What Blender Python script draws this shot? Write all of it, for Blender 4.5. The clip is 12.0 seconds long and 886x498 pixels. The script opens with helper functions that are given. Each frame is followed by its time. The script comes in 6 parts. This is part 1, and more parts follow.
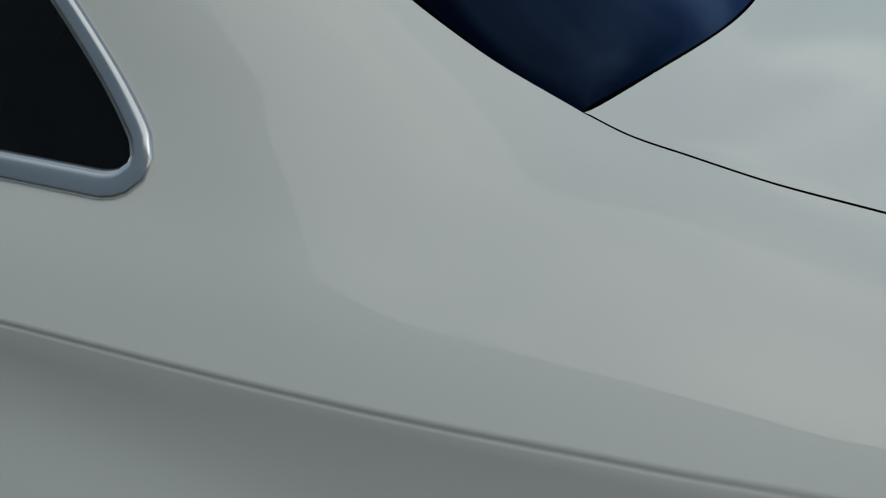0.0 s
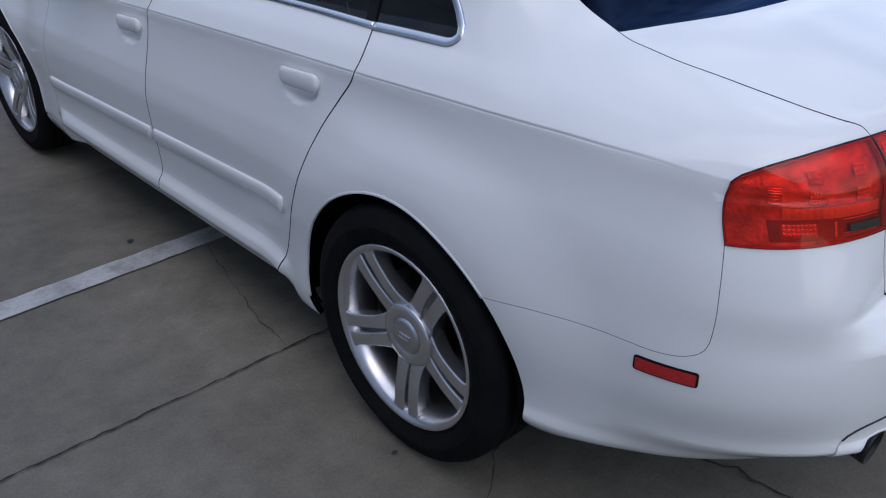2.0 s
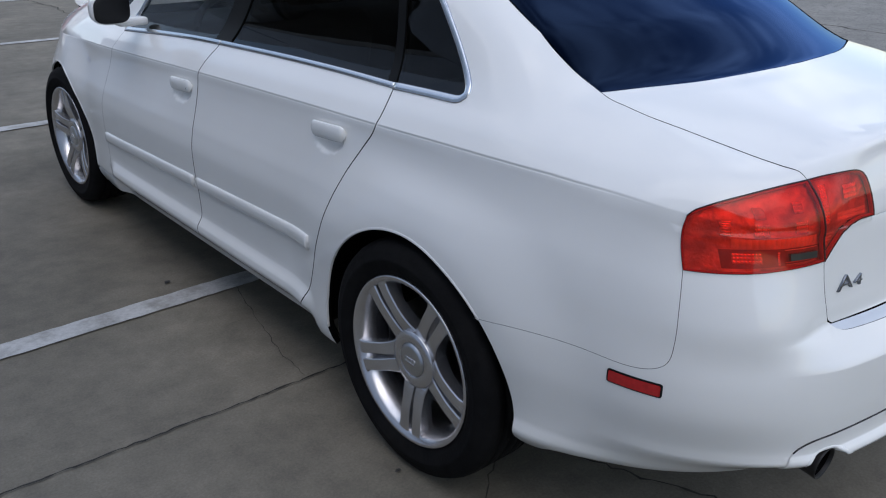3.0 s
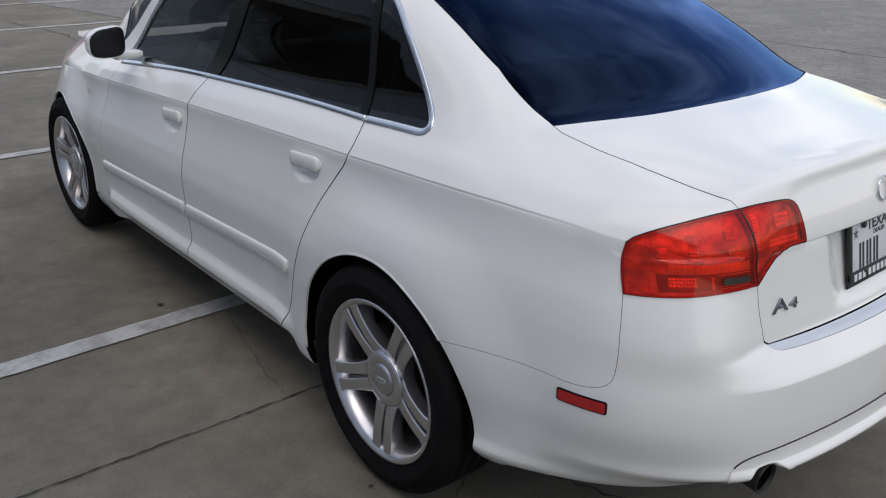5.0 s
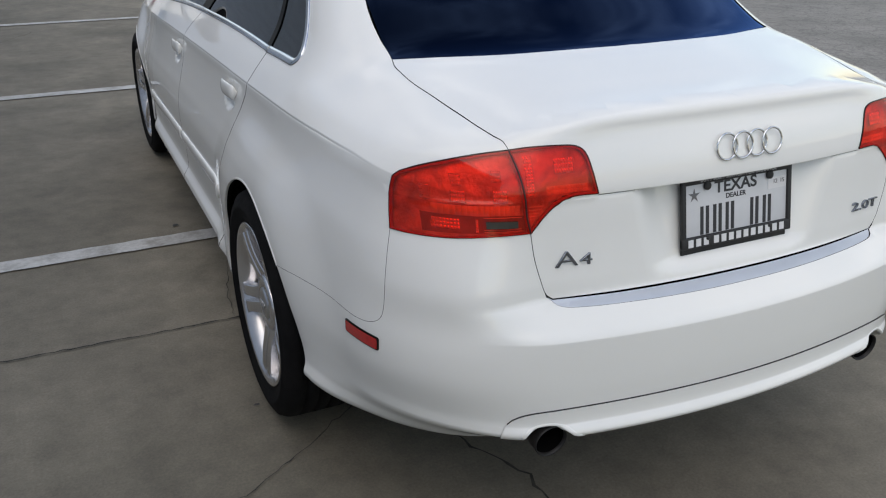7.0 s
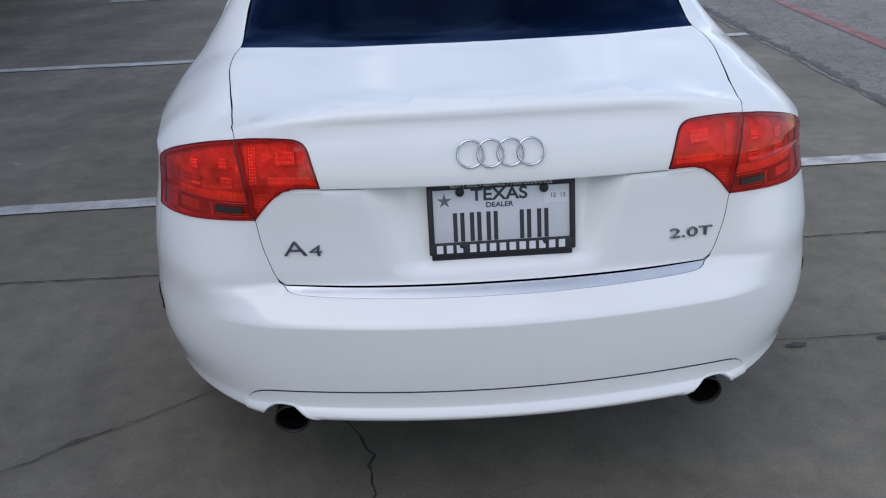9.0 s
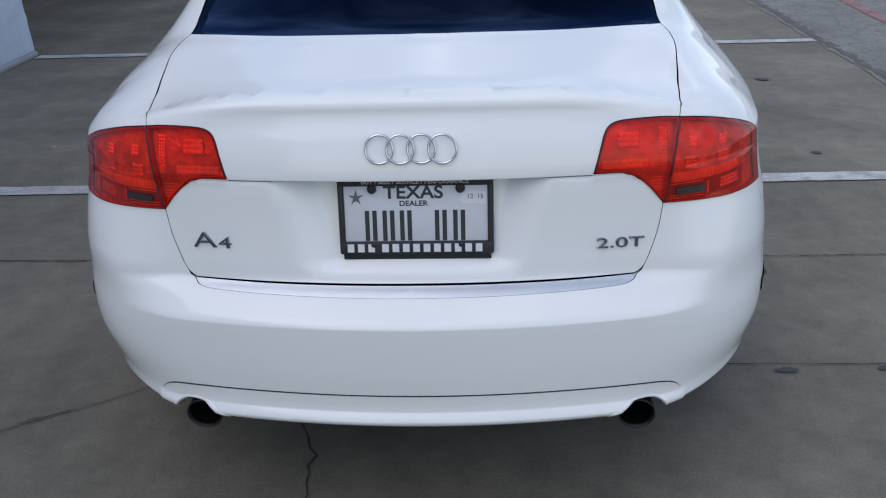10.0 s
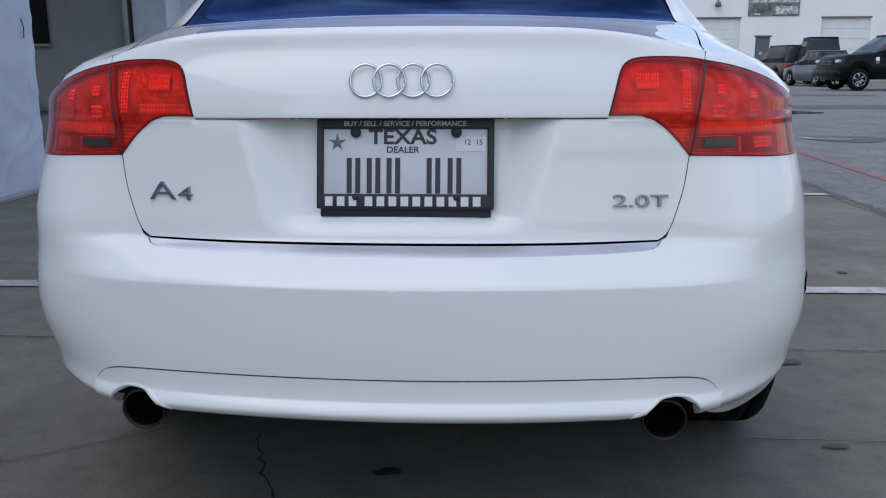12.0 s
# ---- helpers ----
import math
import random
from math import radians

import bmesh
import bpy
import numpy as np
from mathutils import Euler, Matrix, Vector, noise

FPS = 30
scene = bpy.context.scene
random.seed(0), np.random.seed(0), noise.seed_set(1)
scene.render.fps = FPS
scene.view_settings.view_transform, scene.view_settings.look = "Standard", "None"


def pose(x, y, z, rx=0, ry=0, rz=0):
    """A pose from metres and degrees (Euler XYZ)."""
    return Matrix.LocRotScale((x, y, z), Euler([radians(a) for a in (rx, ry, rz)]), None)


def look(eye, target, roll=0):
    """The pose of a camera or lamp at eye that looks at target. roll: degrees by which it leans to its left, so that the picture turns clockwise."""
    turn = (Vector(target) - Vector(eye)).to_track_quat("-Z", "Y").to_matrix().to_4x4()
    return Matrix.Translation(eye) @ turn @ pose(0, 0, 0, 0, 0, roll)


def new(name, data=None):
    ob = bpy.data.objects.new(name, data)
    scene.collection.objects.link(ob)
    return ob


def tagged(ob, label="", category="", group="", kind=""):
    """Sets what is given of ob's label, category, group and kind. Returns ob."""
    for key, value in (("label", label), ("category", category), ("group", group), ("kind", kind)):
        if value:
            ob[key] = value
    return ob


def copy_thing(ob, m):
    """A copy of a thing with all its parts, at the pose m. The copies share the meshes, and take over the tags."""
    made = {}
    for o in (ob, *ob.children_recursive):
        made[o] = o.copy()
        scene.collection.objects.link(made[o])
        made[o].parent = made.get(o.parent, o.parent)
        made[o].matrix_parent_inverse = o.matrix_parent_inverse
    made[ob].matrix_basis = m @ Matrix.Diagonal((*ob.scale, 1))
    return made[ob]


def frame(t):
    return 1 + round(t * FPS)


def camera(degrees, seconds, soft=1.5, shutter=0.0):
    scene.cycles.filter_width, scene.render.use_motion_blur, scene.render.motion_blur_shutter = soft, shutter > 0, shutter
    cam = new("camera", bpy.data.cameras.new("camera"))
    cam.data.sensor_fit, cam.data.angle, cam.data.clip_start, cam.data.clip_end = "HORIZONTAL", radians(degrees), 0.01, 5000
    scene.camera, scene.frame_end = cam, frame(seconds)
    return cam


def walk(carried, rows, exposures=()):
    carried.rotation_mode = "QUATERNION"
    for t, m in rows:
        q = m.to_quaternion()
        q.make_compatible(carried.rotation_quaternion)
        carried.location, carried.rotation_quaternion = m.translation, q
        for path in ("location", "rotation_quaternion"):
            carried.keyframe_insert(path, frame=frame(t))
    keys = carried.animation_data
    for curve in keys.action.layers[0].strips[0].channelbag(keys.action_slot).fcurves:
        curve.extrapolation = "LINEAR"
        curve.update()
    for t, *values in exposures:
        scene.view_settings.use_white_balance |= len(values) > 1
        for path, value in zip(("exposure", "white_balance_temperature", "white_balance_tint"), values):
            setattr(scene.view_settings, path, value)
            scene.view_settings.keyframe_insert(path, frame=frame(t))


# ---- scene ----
cam = camera(55.0, 12.0, soft=1.15)

PATH = [
    (0, (-1.114, 0.620, 1.283), (0.153, 1.024, 0.392), 2.7),
    (0.2, (-1.088, 0.530, 1.315), (0.130, 1.058, 0.421), 4.0),
    (0.4, (-1.118, 0.420, 1.333), (0.072, 1.118, 0.520), 4.4),
    (0.5, (-1.147, 0.366, 1.358), (0.002, 1.118, 0.542), 3.9),
    (0.6, (-1.180, 0.309, 1.383), (-0.074, 1.135, 0.566), 2.7),
    (0.8, (-1.268, 0.235, 1.440), (-0.245, 1.112, 0.582), 1.0),
    (1, (-1.362, 0.119, 1.428), (-0.408, 1.114, 0.614), 1.0),
    (1.5, (-1.619, -0.05, 1.435), (-0.464, 1.229, 0.419), -1.2),
    (2, (-1.838, -0.22, 1.438), (-0.653, 1.067, 0.469), -0.4),
    (2.5, (-1.928, -0.367, 1.439), (-0.737, 0.974, 0.555), 0.3),
    (3, (-1.98, -0.449, 1.44), (-0.782, 0.942, 0.647), 0.8),
    (3.2, (-1.994, -0.454, 1.454), (-0.789, 0.943, 0.683), 0.6),
    (4.8, (-1.971, -0.566, 1.471), (-0.767, 0.863, 0.759), 0.5),
    (5, (-1.954, -0.593, 1.49), (-0.765, 0.831, 0.743), 0.4),
    (5.5, (-1.883, -0.707, 1.459), (-0.735, 0.747, 0.704), 1.2),
    (6, (-1.679, -0.843, 1.455), (-0.654, 0.682, 0.666), 0.55),
    (6.5, (-1.471, -0.978, 1.442), (-0.568, 0.613, 0.633), 0.3),
    (7, (-1.265, -1.068, 1.422), (-0.480, 0.579, 0.604), 0.5),
    (8.8, (-0.293, -1.384, 1.461), (-0.128, 0.412, 0.596), -1.7),
    (9, (-0.188, -1.386, 1.468), (-0.098, 0.413, 0.599), -2.2),
    (9.5, (0.017, -1.372, 1.477), (-0.013, 0.422, 0.594), -2.1),
    (10, (0.148, -1.32, 1.426), (0.043, 0.481, 0.562), -2.0),
    (10.5, (0.217, -1.245, 1.386), (0.055, 0.573, 0.567), -3.0),
    (11, (0.195, -1.242, 1.136), (0.04, 0.664, 0.55), -2.4),
    (11.5, (0.161, -1.248, 0.944), (0.038, 0.701, 0.511), -1.0),
    (12, (0.169, -1.24, 0.939), (0.038, 0.711, 0.521), -0.3),
]
EXPO = [
    (0.0, -0.30, 7200, -1), (0.4, -0.20, 6800, 2), (0.8, -0.05, 6300, 6), (1.1, 0.07, 6050, 9), (1.5, 0.28, 5850, 14), (2.0, 0.48, 6050, 16), (2.5, 0.54, 6000, 12), (3.2, 0.60, 6500, 13),
    (4.8, 0.60, 7000, 14), (6.2, 0.60, 7100, 12), (7.2, 0.61, 7050, 11), (8.8, 0.46, 6250, 13), (9.9, 0.41, 6200, 13), (10.5, 0.37, 6200, 14), (11.0, 0.25, 6150, 14), (11.5, 0.33, 6100, 15), (12.0, 0.41, 6100, 15),
]
walk(cam, [(t, look(eye, target, roll)) for t, eye, target, roll in PATH], EXPO)

# ---- world and light ----
world = bpy.data.worlds.new("sky")
scene.world = world
world.use_nodes = True
wt = world.node_tree
wt.nodes.clear()
w_out = wt.nodes.new("ShaderNodeOutputWorld")
w_bg = wt.nodes.new("ShaderNodeBackground")
w_sky = wt.nodes.new("ShaderNodeTexSky")
w_sky.sky_type = "NISHITA"
w_sky.sun_disc = False
w_sky.sun_elevation = radians(52)
w_sky.sun_rotation = radians(215)
w_sky.air_density, w_sky.dust_density = 1.3, 1.0
w_cloud = wt.nodes.new("ShaderNodeTexNoise")
w_cloud.noise_dimensions = "4D"
w_cloud.inputs["W"].default_value = 5.1
w_cloud.inputs["Scale"].default_value = 3.6
w_cloud.inputs["Detail"].default_value = 3.0
w_cloud.inputs["Roughness"].default_value = 0.52
w_cloud.inputs["Distortion"].default_value = 0.5
w_ramp = wt.nodes.new("ShaderNodeMapRange")
w_ramp.interpolation_type = "SMOOTHSTEP"
w_ramp.inputs["From Min"].default_value = 0.40
w_ramp.inputs["From Max"].default_value = 0.92
w_mix = wt.nodes.new("ShaderNodeMix")
w_mix.data_type = "RGBA"
w_mix.inputs[7].default_value = (12.0, 12.3, 12.8, 1)
wt.links.new(w_cloud.outputs["Fac"], w_ramp.inputs["Value"])
wt.links.new(w_ramp.outputs["Result"], w_mix.inputs[0])
wt.links.new(w_sky.outputs["Color"], w_mix.inputs[6])
wt.links.new(w_mix.outputs[2], w_bg.inputs["Color"])
w_bg.inputs["Strength"].default_value = 0.125
wt.links.new(w_bg.outputs["Background"], w_out.inputs["Surface"])

sun_data = bpy.data.lights.new("sun", "SUN")
sun_data.energy = 0.7
sun_data.angle = radians(75)
sun_data.color = (1.0, 0.95, 0.88)
sun = new("sun", sun_data)
sun.matrix_world = look((-6, -4, 11), (0, 1, 0))


# ---- materials ----
def material(name, color=(0.8, 0.8, 0.8), rough=0.5, metal=0.0, coat=0.0, var=0.0, scale=8.0, bump=0.0, bump_scale=60.0,
             dirt=None, dirt_scale=1.5, dirt_amount=0.5, spec=0.5):
    m = bpy.data.materials.new(name)
    m.use_nodes = True
    nt = m.node_tree
    b = nt.nodes["Principled BSDF"]
    b.inputs["Base Color"].default_value = (*color, 1)
    b.inputs["Roughness"].default_value = rough
    b.inputs["Metallic"].default_value = metal
    b.inputs["Coat Weight"].default_value = coat
    b.inputs["Coat Roughness"].default_value = 0.02
    b.inputs["Specular IOR Level"].default_value = spec
    tc = nt.nodes.new("ShaderNodeTexCoord")
    last = None
    if var:
        n = nt.nodes.new("ShaderNodeTexNoise")
        n.inputs["Scale"].default_value = scale
        n.inputs["Detail"].default_value = 7
        nt.links.new(tc.outputs["Object"], n.inputs["Vector"])
        r = nt.nodes.new("ShaderNodeMapRange")
        r.inputs["From Min"].default_value, r.inputs["From Max"].default_value = 0.3, 0.7
        r.inputs["To Min"].default_value, r.inputs["To Max"].default_value = 1 - var, 1 + var
        nt.links.new(n.outputs["Fac"], r.inputs["Value"])
        mx = nt.nodes.new("ShaderNodeMix")
        mx.data_type, mx.blend_type = "RGBA", "MULTIPLY"
        mx.inputs[0].default_value = 1
        mx.inputs[6].default_value = (*color, 1)
        nt.links.new(r.outputs["Result"], mx.inputs[7])
        last = mx.outputs[2]
    if dirt:
        n = nt.nodes.new("ShaderNodeTexNoise")
        n.inputs["Scale"].default_value = dirt_scale
        n.inputs["Detail"].default_value = 9
        n.inputs["Roughness"].default_value = 0.62
        nt.links.new(tc.outputs["Object"], n.inputs["Vector"])
        r = nt.nodes.new("ShaderNodeMapRange")
        r.inputs["From Min"].default_value, r.inputs["From Max"].default_value = 0.45, 0.72
        r.inputs["To Max"].default_value = dirt_amount
        nt.links.new(n.outputs["Fac"], r.inputs["Value"])
        mx = nt.nodes.new("ShaderNodeMix")
        mx.data_type = "RGBA"
        nt.links.new(r.outputs["Result"], mx.inputs[0])
        if last:
            nt.links.new(last, mx.inputs[6])
        else:
            mx.inputs[6].default_value = (*color, 1)
        mx.inputs[7].default_value = (*dirt, 1)
        last = mx.outputs[2]
    if last:
        nt.links.new(last, b.inputs["Base Color"])
    if bump:
        n = nt.nodes.new("ShaderNodeTexNoise")
        n.inputs["Scale"].default_value = bump_scale
        n.inputs["Detail"].default_value = 6
        nt.links.new(tc.outputs["Object"], n.inputs["Vector"])
        bp = nt.nodes.new("ShaderNodeBump")
        bp.inputs["Strength"].default_value = bump
        bp.inputs["Distance"].default_value = 0.01
        nt.links.new(n.outputs["Fac"], bp.inputs["Height"])
        nt.links.new(bp.outputs["Normal"], b.inputs["Normal"])
    return m


def tinted_glass(name, tint, gloss=1.45, mirror_tint=(1, 1, 1), body=0.0, haze=0.01):
    """A thin pane: clear tint colour straight through, mirror gloss by Fresnel in a colour of its own."""
    m = bpy.data.materials.new(name)
    m.use_nodes = True
    nt = m.node_tree
    nt.nodes.clear()
    out = nt.nodes.new("ShaderNodeOutputMaterial")
    tr = nt.nodes.new("ShaderNodeBsdfTransparent")
    tr.inputs["Color"].default_value = (*tint, 1)
    gl = nt.nodes.new("ShaderNodeBsdfGlossy")
    gl.inputs["Roughness"].default_value = haze
    gl.inputs["Color"].default_value = (*mirror_tint, 1)
    fr = nt.nodes.new("ShaderNodeFresnel")
    fr.inputs["IOR"].default_value = gloss
    mx = nt.nodes.new("ShaderNodeMixShader")
    nt.links.new(fr.outputs["Fac"], mx.inputs[0])
    through_it = tr.outputs["BSDF"]
    if body:
        df = nt.nodes.new("ShaderNodeBsdfDiffuse")
        df.inputs["Color"].default_value = (*tint, 1)
        mb = nt.nodes.new("ShaderNodeMixShader")
        mb.inputs[0].default_value = body
        nt.links.new(tr.outputs["BSDF"], mb.inputs[1])
        nt.links.new(df.outputs["BSDF"], mb.inputs[2])
        through_it = mb.outputs["Shader"]
    nt.links.new(through_it, mx.inputs[1])
    nt.links.new(gl.outputs["BSDF"], mx.inputs[2])
    nt.links.new(mx.outputs["Shader"], out.inputs["Surface"])
    return m


PAINT = material("white_paint", (0.80, 0.80, 0.775), 0.5, coat=1.0, var=0.012, scale=3.0, spec=0.06)
BLACK_TRIM = material("black_trim", (0.010, 0.010, 0.011), 0.35, spec=0.22)
POST = material("post_film", (0.006, 0.006, 0.006), 0.4, spec=0.08)
BLACK_PLASTIC = material("black_plastic", (0.018, 0.018, 0.019), 0.6, var=0.15, scale=30)
# near-black colour standing in for shade in gaps, hollows and under the car
DARK = material("painted_shade", (0.003, 0.003, 0.003), 0.9, spec=0.05)
BADGE = material("badge_chrome", (0.26, 0.28, 0.32), 0.2, metal=1.0, var=0.02)
CHROME = material("chrome", (0.62, 0.63, 0.65), 0.10, metal=1.0, var=0.02)
TRIM = material("satin_trim", (0.60, 0.62, 0.65), 0.20, metal=1.0, var=0.04, scale=12)
SATIN = material("satin_silver", (0.60, 0.62, 0.65), 0.33, metal=0.55, var=0.04, scale=20)
ALU = material("brushed_aluminium", (0.62, 0.64, 0.67), 0.28, metal=1.0, var=0.05, scale=20)
ALLOY = material("alloy_silver", (0.64, 0.64, 0.66), 0.27, metal=0.9, coat=0.5, var=0.04, scale=12,
                 dirt=(0.25, 0.23, 0.21), dirt_scale=9, dirt_amount=0.25)
DISC = material("brake_steel", (0.035, 0.033, 0.032), 0.45, metal=1.0, var=0.2, scale=25)
RUBBER = material("tyre_rubber", (0.007, 0.007, 0.0075), 0.85, var=0.25, scale=25, bump=0.15, bump_scale=120, spec=0.1,
                  dirt=(0.016, 0.015, 0.014), dirt_scale=6, dirt_amount=0.4)
# the blue of a reflected sky is put into this pane's mirror colour
GLASS_REAR = tinted_glass("tinted_rear_glass", (0.012, 0.013, 0.016), 1.60, (0.26, 0.46, 1.0))
rt = GLASS_REAR.node_tree
curb = rt.nodes.new("ShaderNodeMapRange")
curb.inputs["From Min"].default_value, curb.inputs["From Max"].default_value = 0.052, 1.0
fres = next(n for n in rt.nodes if n.bl_idname == "ShaderNodeFresnel")
mixer = next(n for n in rt.nodes if n.bl_idname == "ShaderNodeMixShader")
rt.links.new(fres.outputs["Fac"], curb.inputs["Value"])
rt.links.new(curb.outputs["Result"], mixer.inputs[0])
GLASS_SIDE = tinted_glass("tinted_side_glass", (0.085, 0.088, 0.09), 1.36)
GLASS_FRONT = tinted_glass("clear_glass", (0.42, 0.45, 0.44), 1.38)
LENS_RED = tinted_glass("red_lens", (1.0, 0.105, 0.055), 1.36, body=0.05, haze=0.03)
LAMP_SILVER = material("lamp_reflector", (0.80, 0.70, 0.68), 0.3, metal=0.35, var=0.35, scale=22, bump=1.0, bump_scale=42)
LAMP_FACET = material("lamp_facets", (0.98, 0.97, 0.96), 0.22, metal=0.75, var=0.25, scale=55)
LAMP_GLOW = material("lamp_light_bar", (1.0, 0.97, 0.92), 0.25, var=0.20, scale=22)
LAMP_SPARK = material("lamp_prism", (0.98, 0.97, 0.95), 0.22, var=0.1, scale=50)
LAMP_DARK = material("lamp_shade", (0.30, 0.22, 0.20), 0.35, var=0.3, scale=30)
LAMP_EDGE = material("dark_red_edge", (0.045, 0.006, 0.006), 0.4)
LENS_RIM = material("lens_rim", (0.46, 0.014, 0.014), 0.35, var=0.1, scale=40)
SMOKED = material("smoked_lens", (0.022, 0.022, 0.018), 0.3, coat=0.15, var=0.3, scale=80)
MARKER = material("red_reflector", (0.45, 0.012, 0.014), 0.15, coat=1.0, var=0.15, scale=90)
SEAT = material("seat_cloth", (0.10, 0.10, 0.10), 0.85, var=0.15, scale=40)
PLATE_WHITE = material("plate_white", (0.58, 0.59, 0.61), 0.4, var=0.03, scale=30)
PLATE_INK = material("plate_ink", (0.025, 0.025, 0.03), 0.5)
WHITE_INK = material("white_ink", (0.66, 0.66, 0.67), 0.5)
STAR_INK = material("dark_grey_ink", (0.13, 0.13, 0.135), 0.5)
FAINT_INK = material("grey_ink", (0.42, 0.42, 0.43), 0.5)
EXHAUST = material("exhaust_steel", (0.012, 0.011, 0.011), 0.55, metal=0.2, var=0.3, scale=30)


def part(name, bm, mat, parent=None, label="", smooth=True, normals=None):
    me = bpy.data.meshes.new(name)
    bm.to_mesh(me)
    bm.free()
    me.materials.append(mat)
    if smooth:
        for p in me.polygons:
            p.use_smooth = True
    ob = new(name, me)
    ob.parent = parent
    if label:
        ob["label"] = label
    return ob


def box(bm, lo, hi, bevel=0.0, seg=2):
    """A box between two corners, its edges rounded, added to bm."""
    r = bmesh.ops.create_cube(bm, size=1, matrix=Matrix.LocRotScale([(a + b) / 2 for a, b in zip(lo, hi)], None,
                                                                     [b - a for a, b in zip(lo, hi)]))
    if bevel:
        edges = list({e for v in r["verts"] for e in v.link_edges})
        bmesh.ops.bevel(bm, geom=edges, offset=bevel, segments=seg, affect="EDGES", profile=0.5)


def lathe(profile, axis="x", n=64, matrix=None, closed=False):
    """A turned solid: profile of (along, radius) about an axis."""
    bm = bmesh.new()
    rings = []
    for a, r in profile:
        ring = []
        for i in range(n):
            t = 2 * math.pi * i / n
            c, s = r * math.cos(t), r * math.sin(t)
            co = {"x": (a, c, s), "y": (c, a, s), "z": (c, s, a)}[axis]
            ring.append(bm.verts.new(co))
        rings.append(ring)
    pairs = list(zip(rings, rings[1:]))
    if closed:
        pairs.append((rings[-1], rings[0]))
    for p, q in pairs:
        for i in range(n):
            bm.faces.new((p[i], p[(i + 1) % n], q[(i + 1) % n], q[i]))
    bmesh.ops.recalc_face_normals(bm, faces=bm.faces)
    if matrix:
        bmesh.ops.transform(bm, matrix=matrix, verts=bm.verts)
    return bm


def tube(points, radius, sides=8, closed=False, ry=None):
    """A round (or oval) bar along points."""
    bm = bmesh.new()
    pts = [Vector(p) for p in points]
    n = len(pts)
    rings = []
    up = Vector((0, 0, 1))
    for i, p in enumerate(pts):
        a = pts[(i - 1) % n] if closed or i else pts[0]
        b = pts[(i + 1) % n] if closed or i < n - 1 else pts[-1]
        d = (b - a).normalized()
        u = up if abs(d.dot(up)) < 0.95 else Vector((1, 0, 0))
        e1 = d.cross(u).normalized()
        e2 = e1.cross(d)
        rings.append([bm.verts.new(p + e1 * math.cos(t) * radius + e2 * math.sin(t) * (ry or radius))
                      for t in (2 * math.pi * k / sides for k in range(sides))])
    for i in range(n if closed else n - 1):
        p, q = rings[i], rings[(i + 1) % n]
        for k in range(sides):
            bm.faces.new((p[k], p[(k + 1) % sides], q[(k + 1) % sides], q[k]))
    if not closed:
        bm.faces.new(rings[0][::-1])
        bm.faces.new(rings[-1])
    bmesh.ops.recalc_face_normals(bm, faces=bm.faces)
    return bm


def lettering(name, text, size, mat, parent, matrix, depth=0.002, label="", squeeze=1.0, bold=0.0):
    """Raised letters as one mesh, centred on matrix."""
    cu = bpy.data.curves.new(name, "FONT")
    cu.body, cu.size, cu.align_x, cu.align_y = text, size, "CENTER", "CENTER"
    cu.extrude, cu.offset = depth / 2, bold
    if depth > 0.003:
        cu.bevel_depth, cu.bevel_resolution = 0.0006, 1
    tmp = new(name, cu)
    bpy.context.view_layer.update()
    me = bpy.data.meshes.new_from_object(tmp.evaluated_get(bpy.context.evaluated_depsgraph_get()))
    bpy.data.objects.remove(tmp)
    me.transform(matrix @ Matrix.Diagonal((squeeze, 1, 1, 1)))
    me.materials.clear()
    me.materials.append(mat)
    ob = new(name, me)
    ob.parent = parent
    if label:
        ob["label"] = label
    return ob


# ---- the car's surface: one smooth form, cut into panels ----
def curve(nodes):
    """A monotone cubic through nodes, for arrays."""
    xs = np.array([a for a, _ in nodes], float)
    ys = np.array([b for _, b in nodes], float)
    h = np.diff(xs)
    d = np.diff(ys) / h
    m = np.zeros(len(xs))
    m[0], m[-1] = d[0], d[-1]
    for i in range(1, len(xs) - 1):
        if d[i - 1] * d[i] > 0:
            w1, w2 = 2 * h[i] + h[i - 1], h[i] + 2 * h[i - 1]
            m[i] = (w1 + w2) / (w1 / d[i - 1] + w2 / d[i])

    def f(x):
        x = np.clip(x, xs[0], xs[-1])
        i = np.clip(np.searchsorted(xs, x) - 1, 0, len(xs) - 2)
        t = (x - xs[i]) / h[i]
        return ((1 + 2 * t) * (1 - t) ** 2 * ys[i] + t * (1 - t) ** 2 * h[i] * m[i]
                + t * t * (3 - 2 * t) * ys[i + 1] + t * t * (t - 1) * h[i] * m[i + 1])
    return f


def step(a, b, x):
    t = np.clip((x - a) / (b - a), 0, 1)
    return t * t * (3 - 2 * t)


def smax(a, b, k):
    h = np.maximum(k - np.abs(a - b), 0) / k
    return np.maximum(a, b) + h * h * k / 4


HUB_R, HUB_F, HUB_Z = 1.023, 3.628, 0.32
CREASE = 0.891
side_low = curve([(0.10, 0.72), (0.20, 0.748), (0.25, 0.777), (0.275, 0.801), (0.292, 0.8185), (0.308, 0.8245), (0.325, 0.8225), (0.342, 0.8120), (0.357, 0.8035), (0.375, 0.8020), (0.44, 0.805), (0.52, 0.812),
                  (0.60, 0.814), (0.68, 0.8045), (0.74, 0.7905), (0.79, 0.7790), (0.83, 0.7715), (0.86, 0.7678), (0.8860, 0.7662), (0.8885, 0.7644), (0.8905, 0.7655), (0.891, 0.7660)])
side_flat = curve([(0.10, 0.72), (0.20, 0.775), (0.25, 0.798), (0.29, 0.803), (0.36, 0.803), (0.375, 0.802), (0.44, 0.805)])
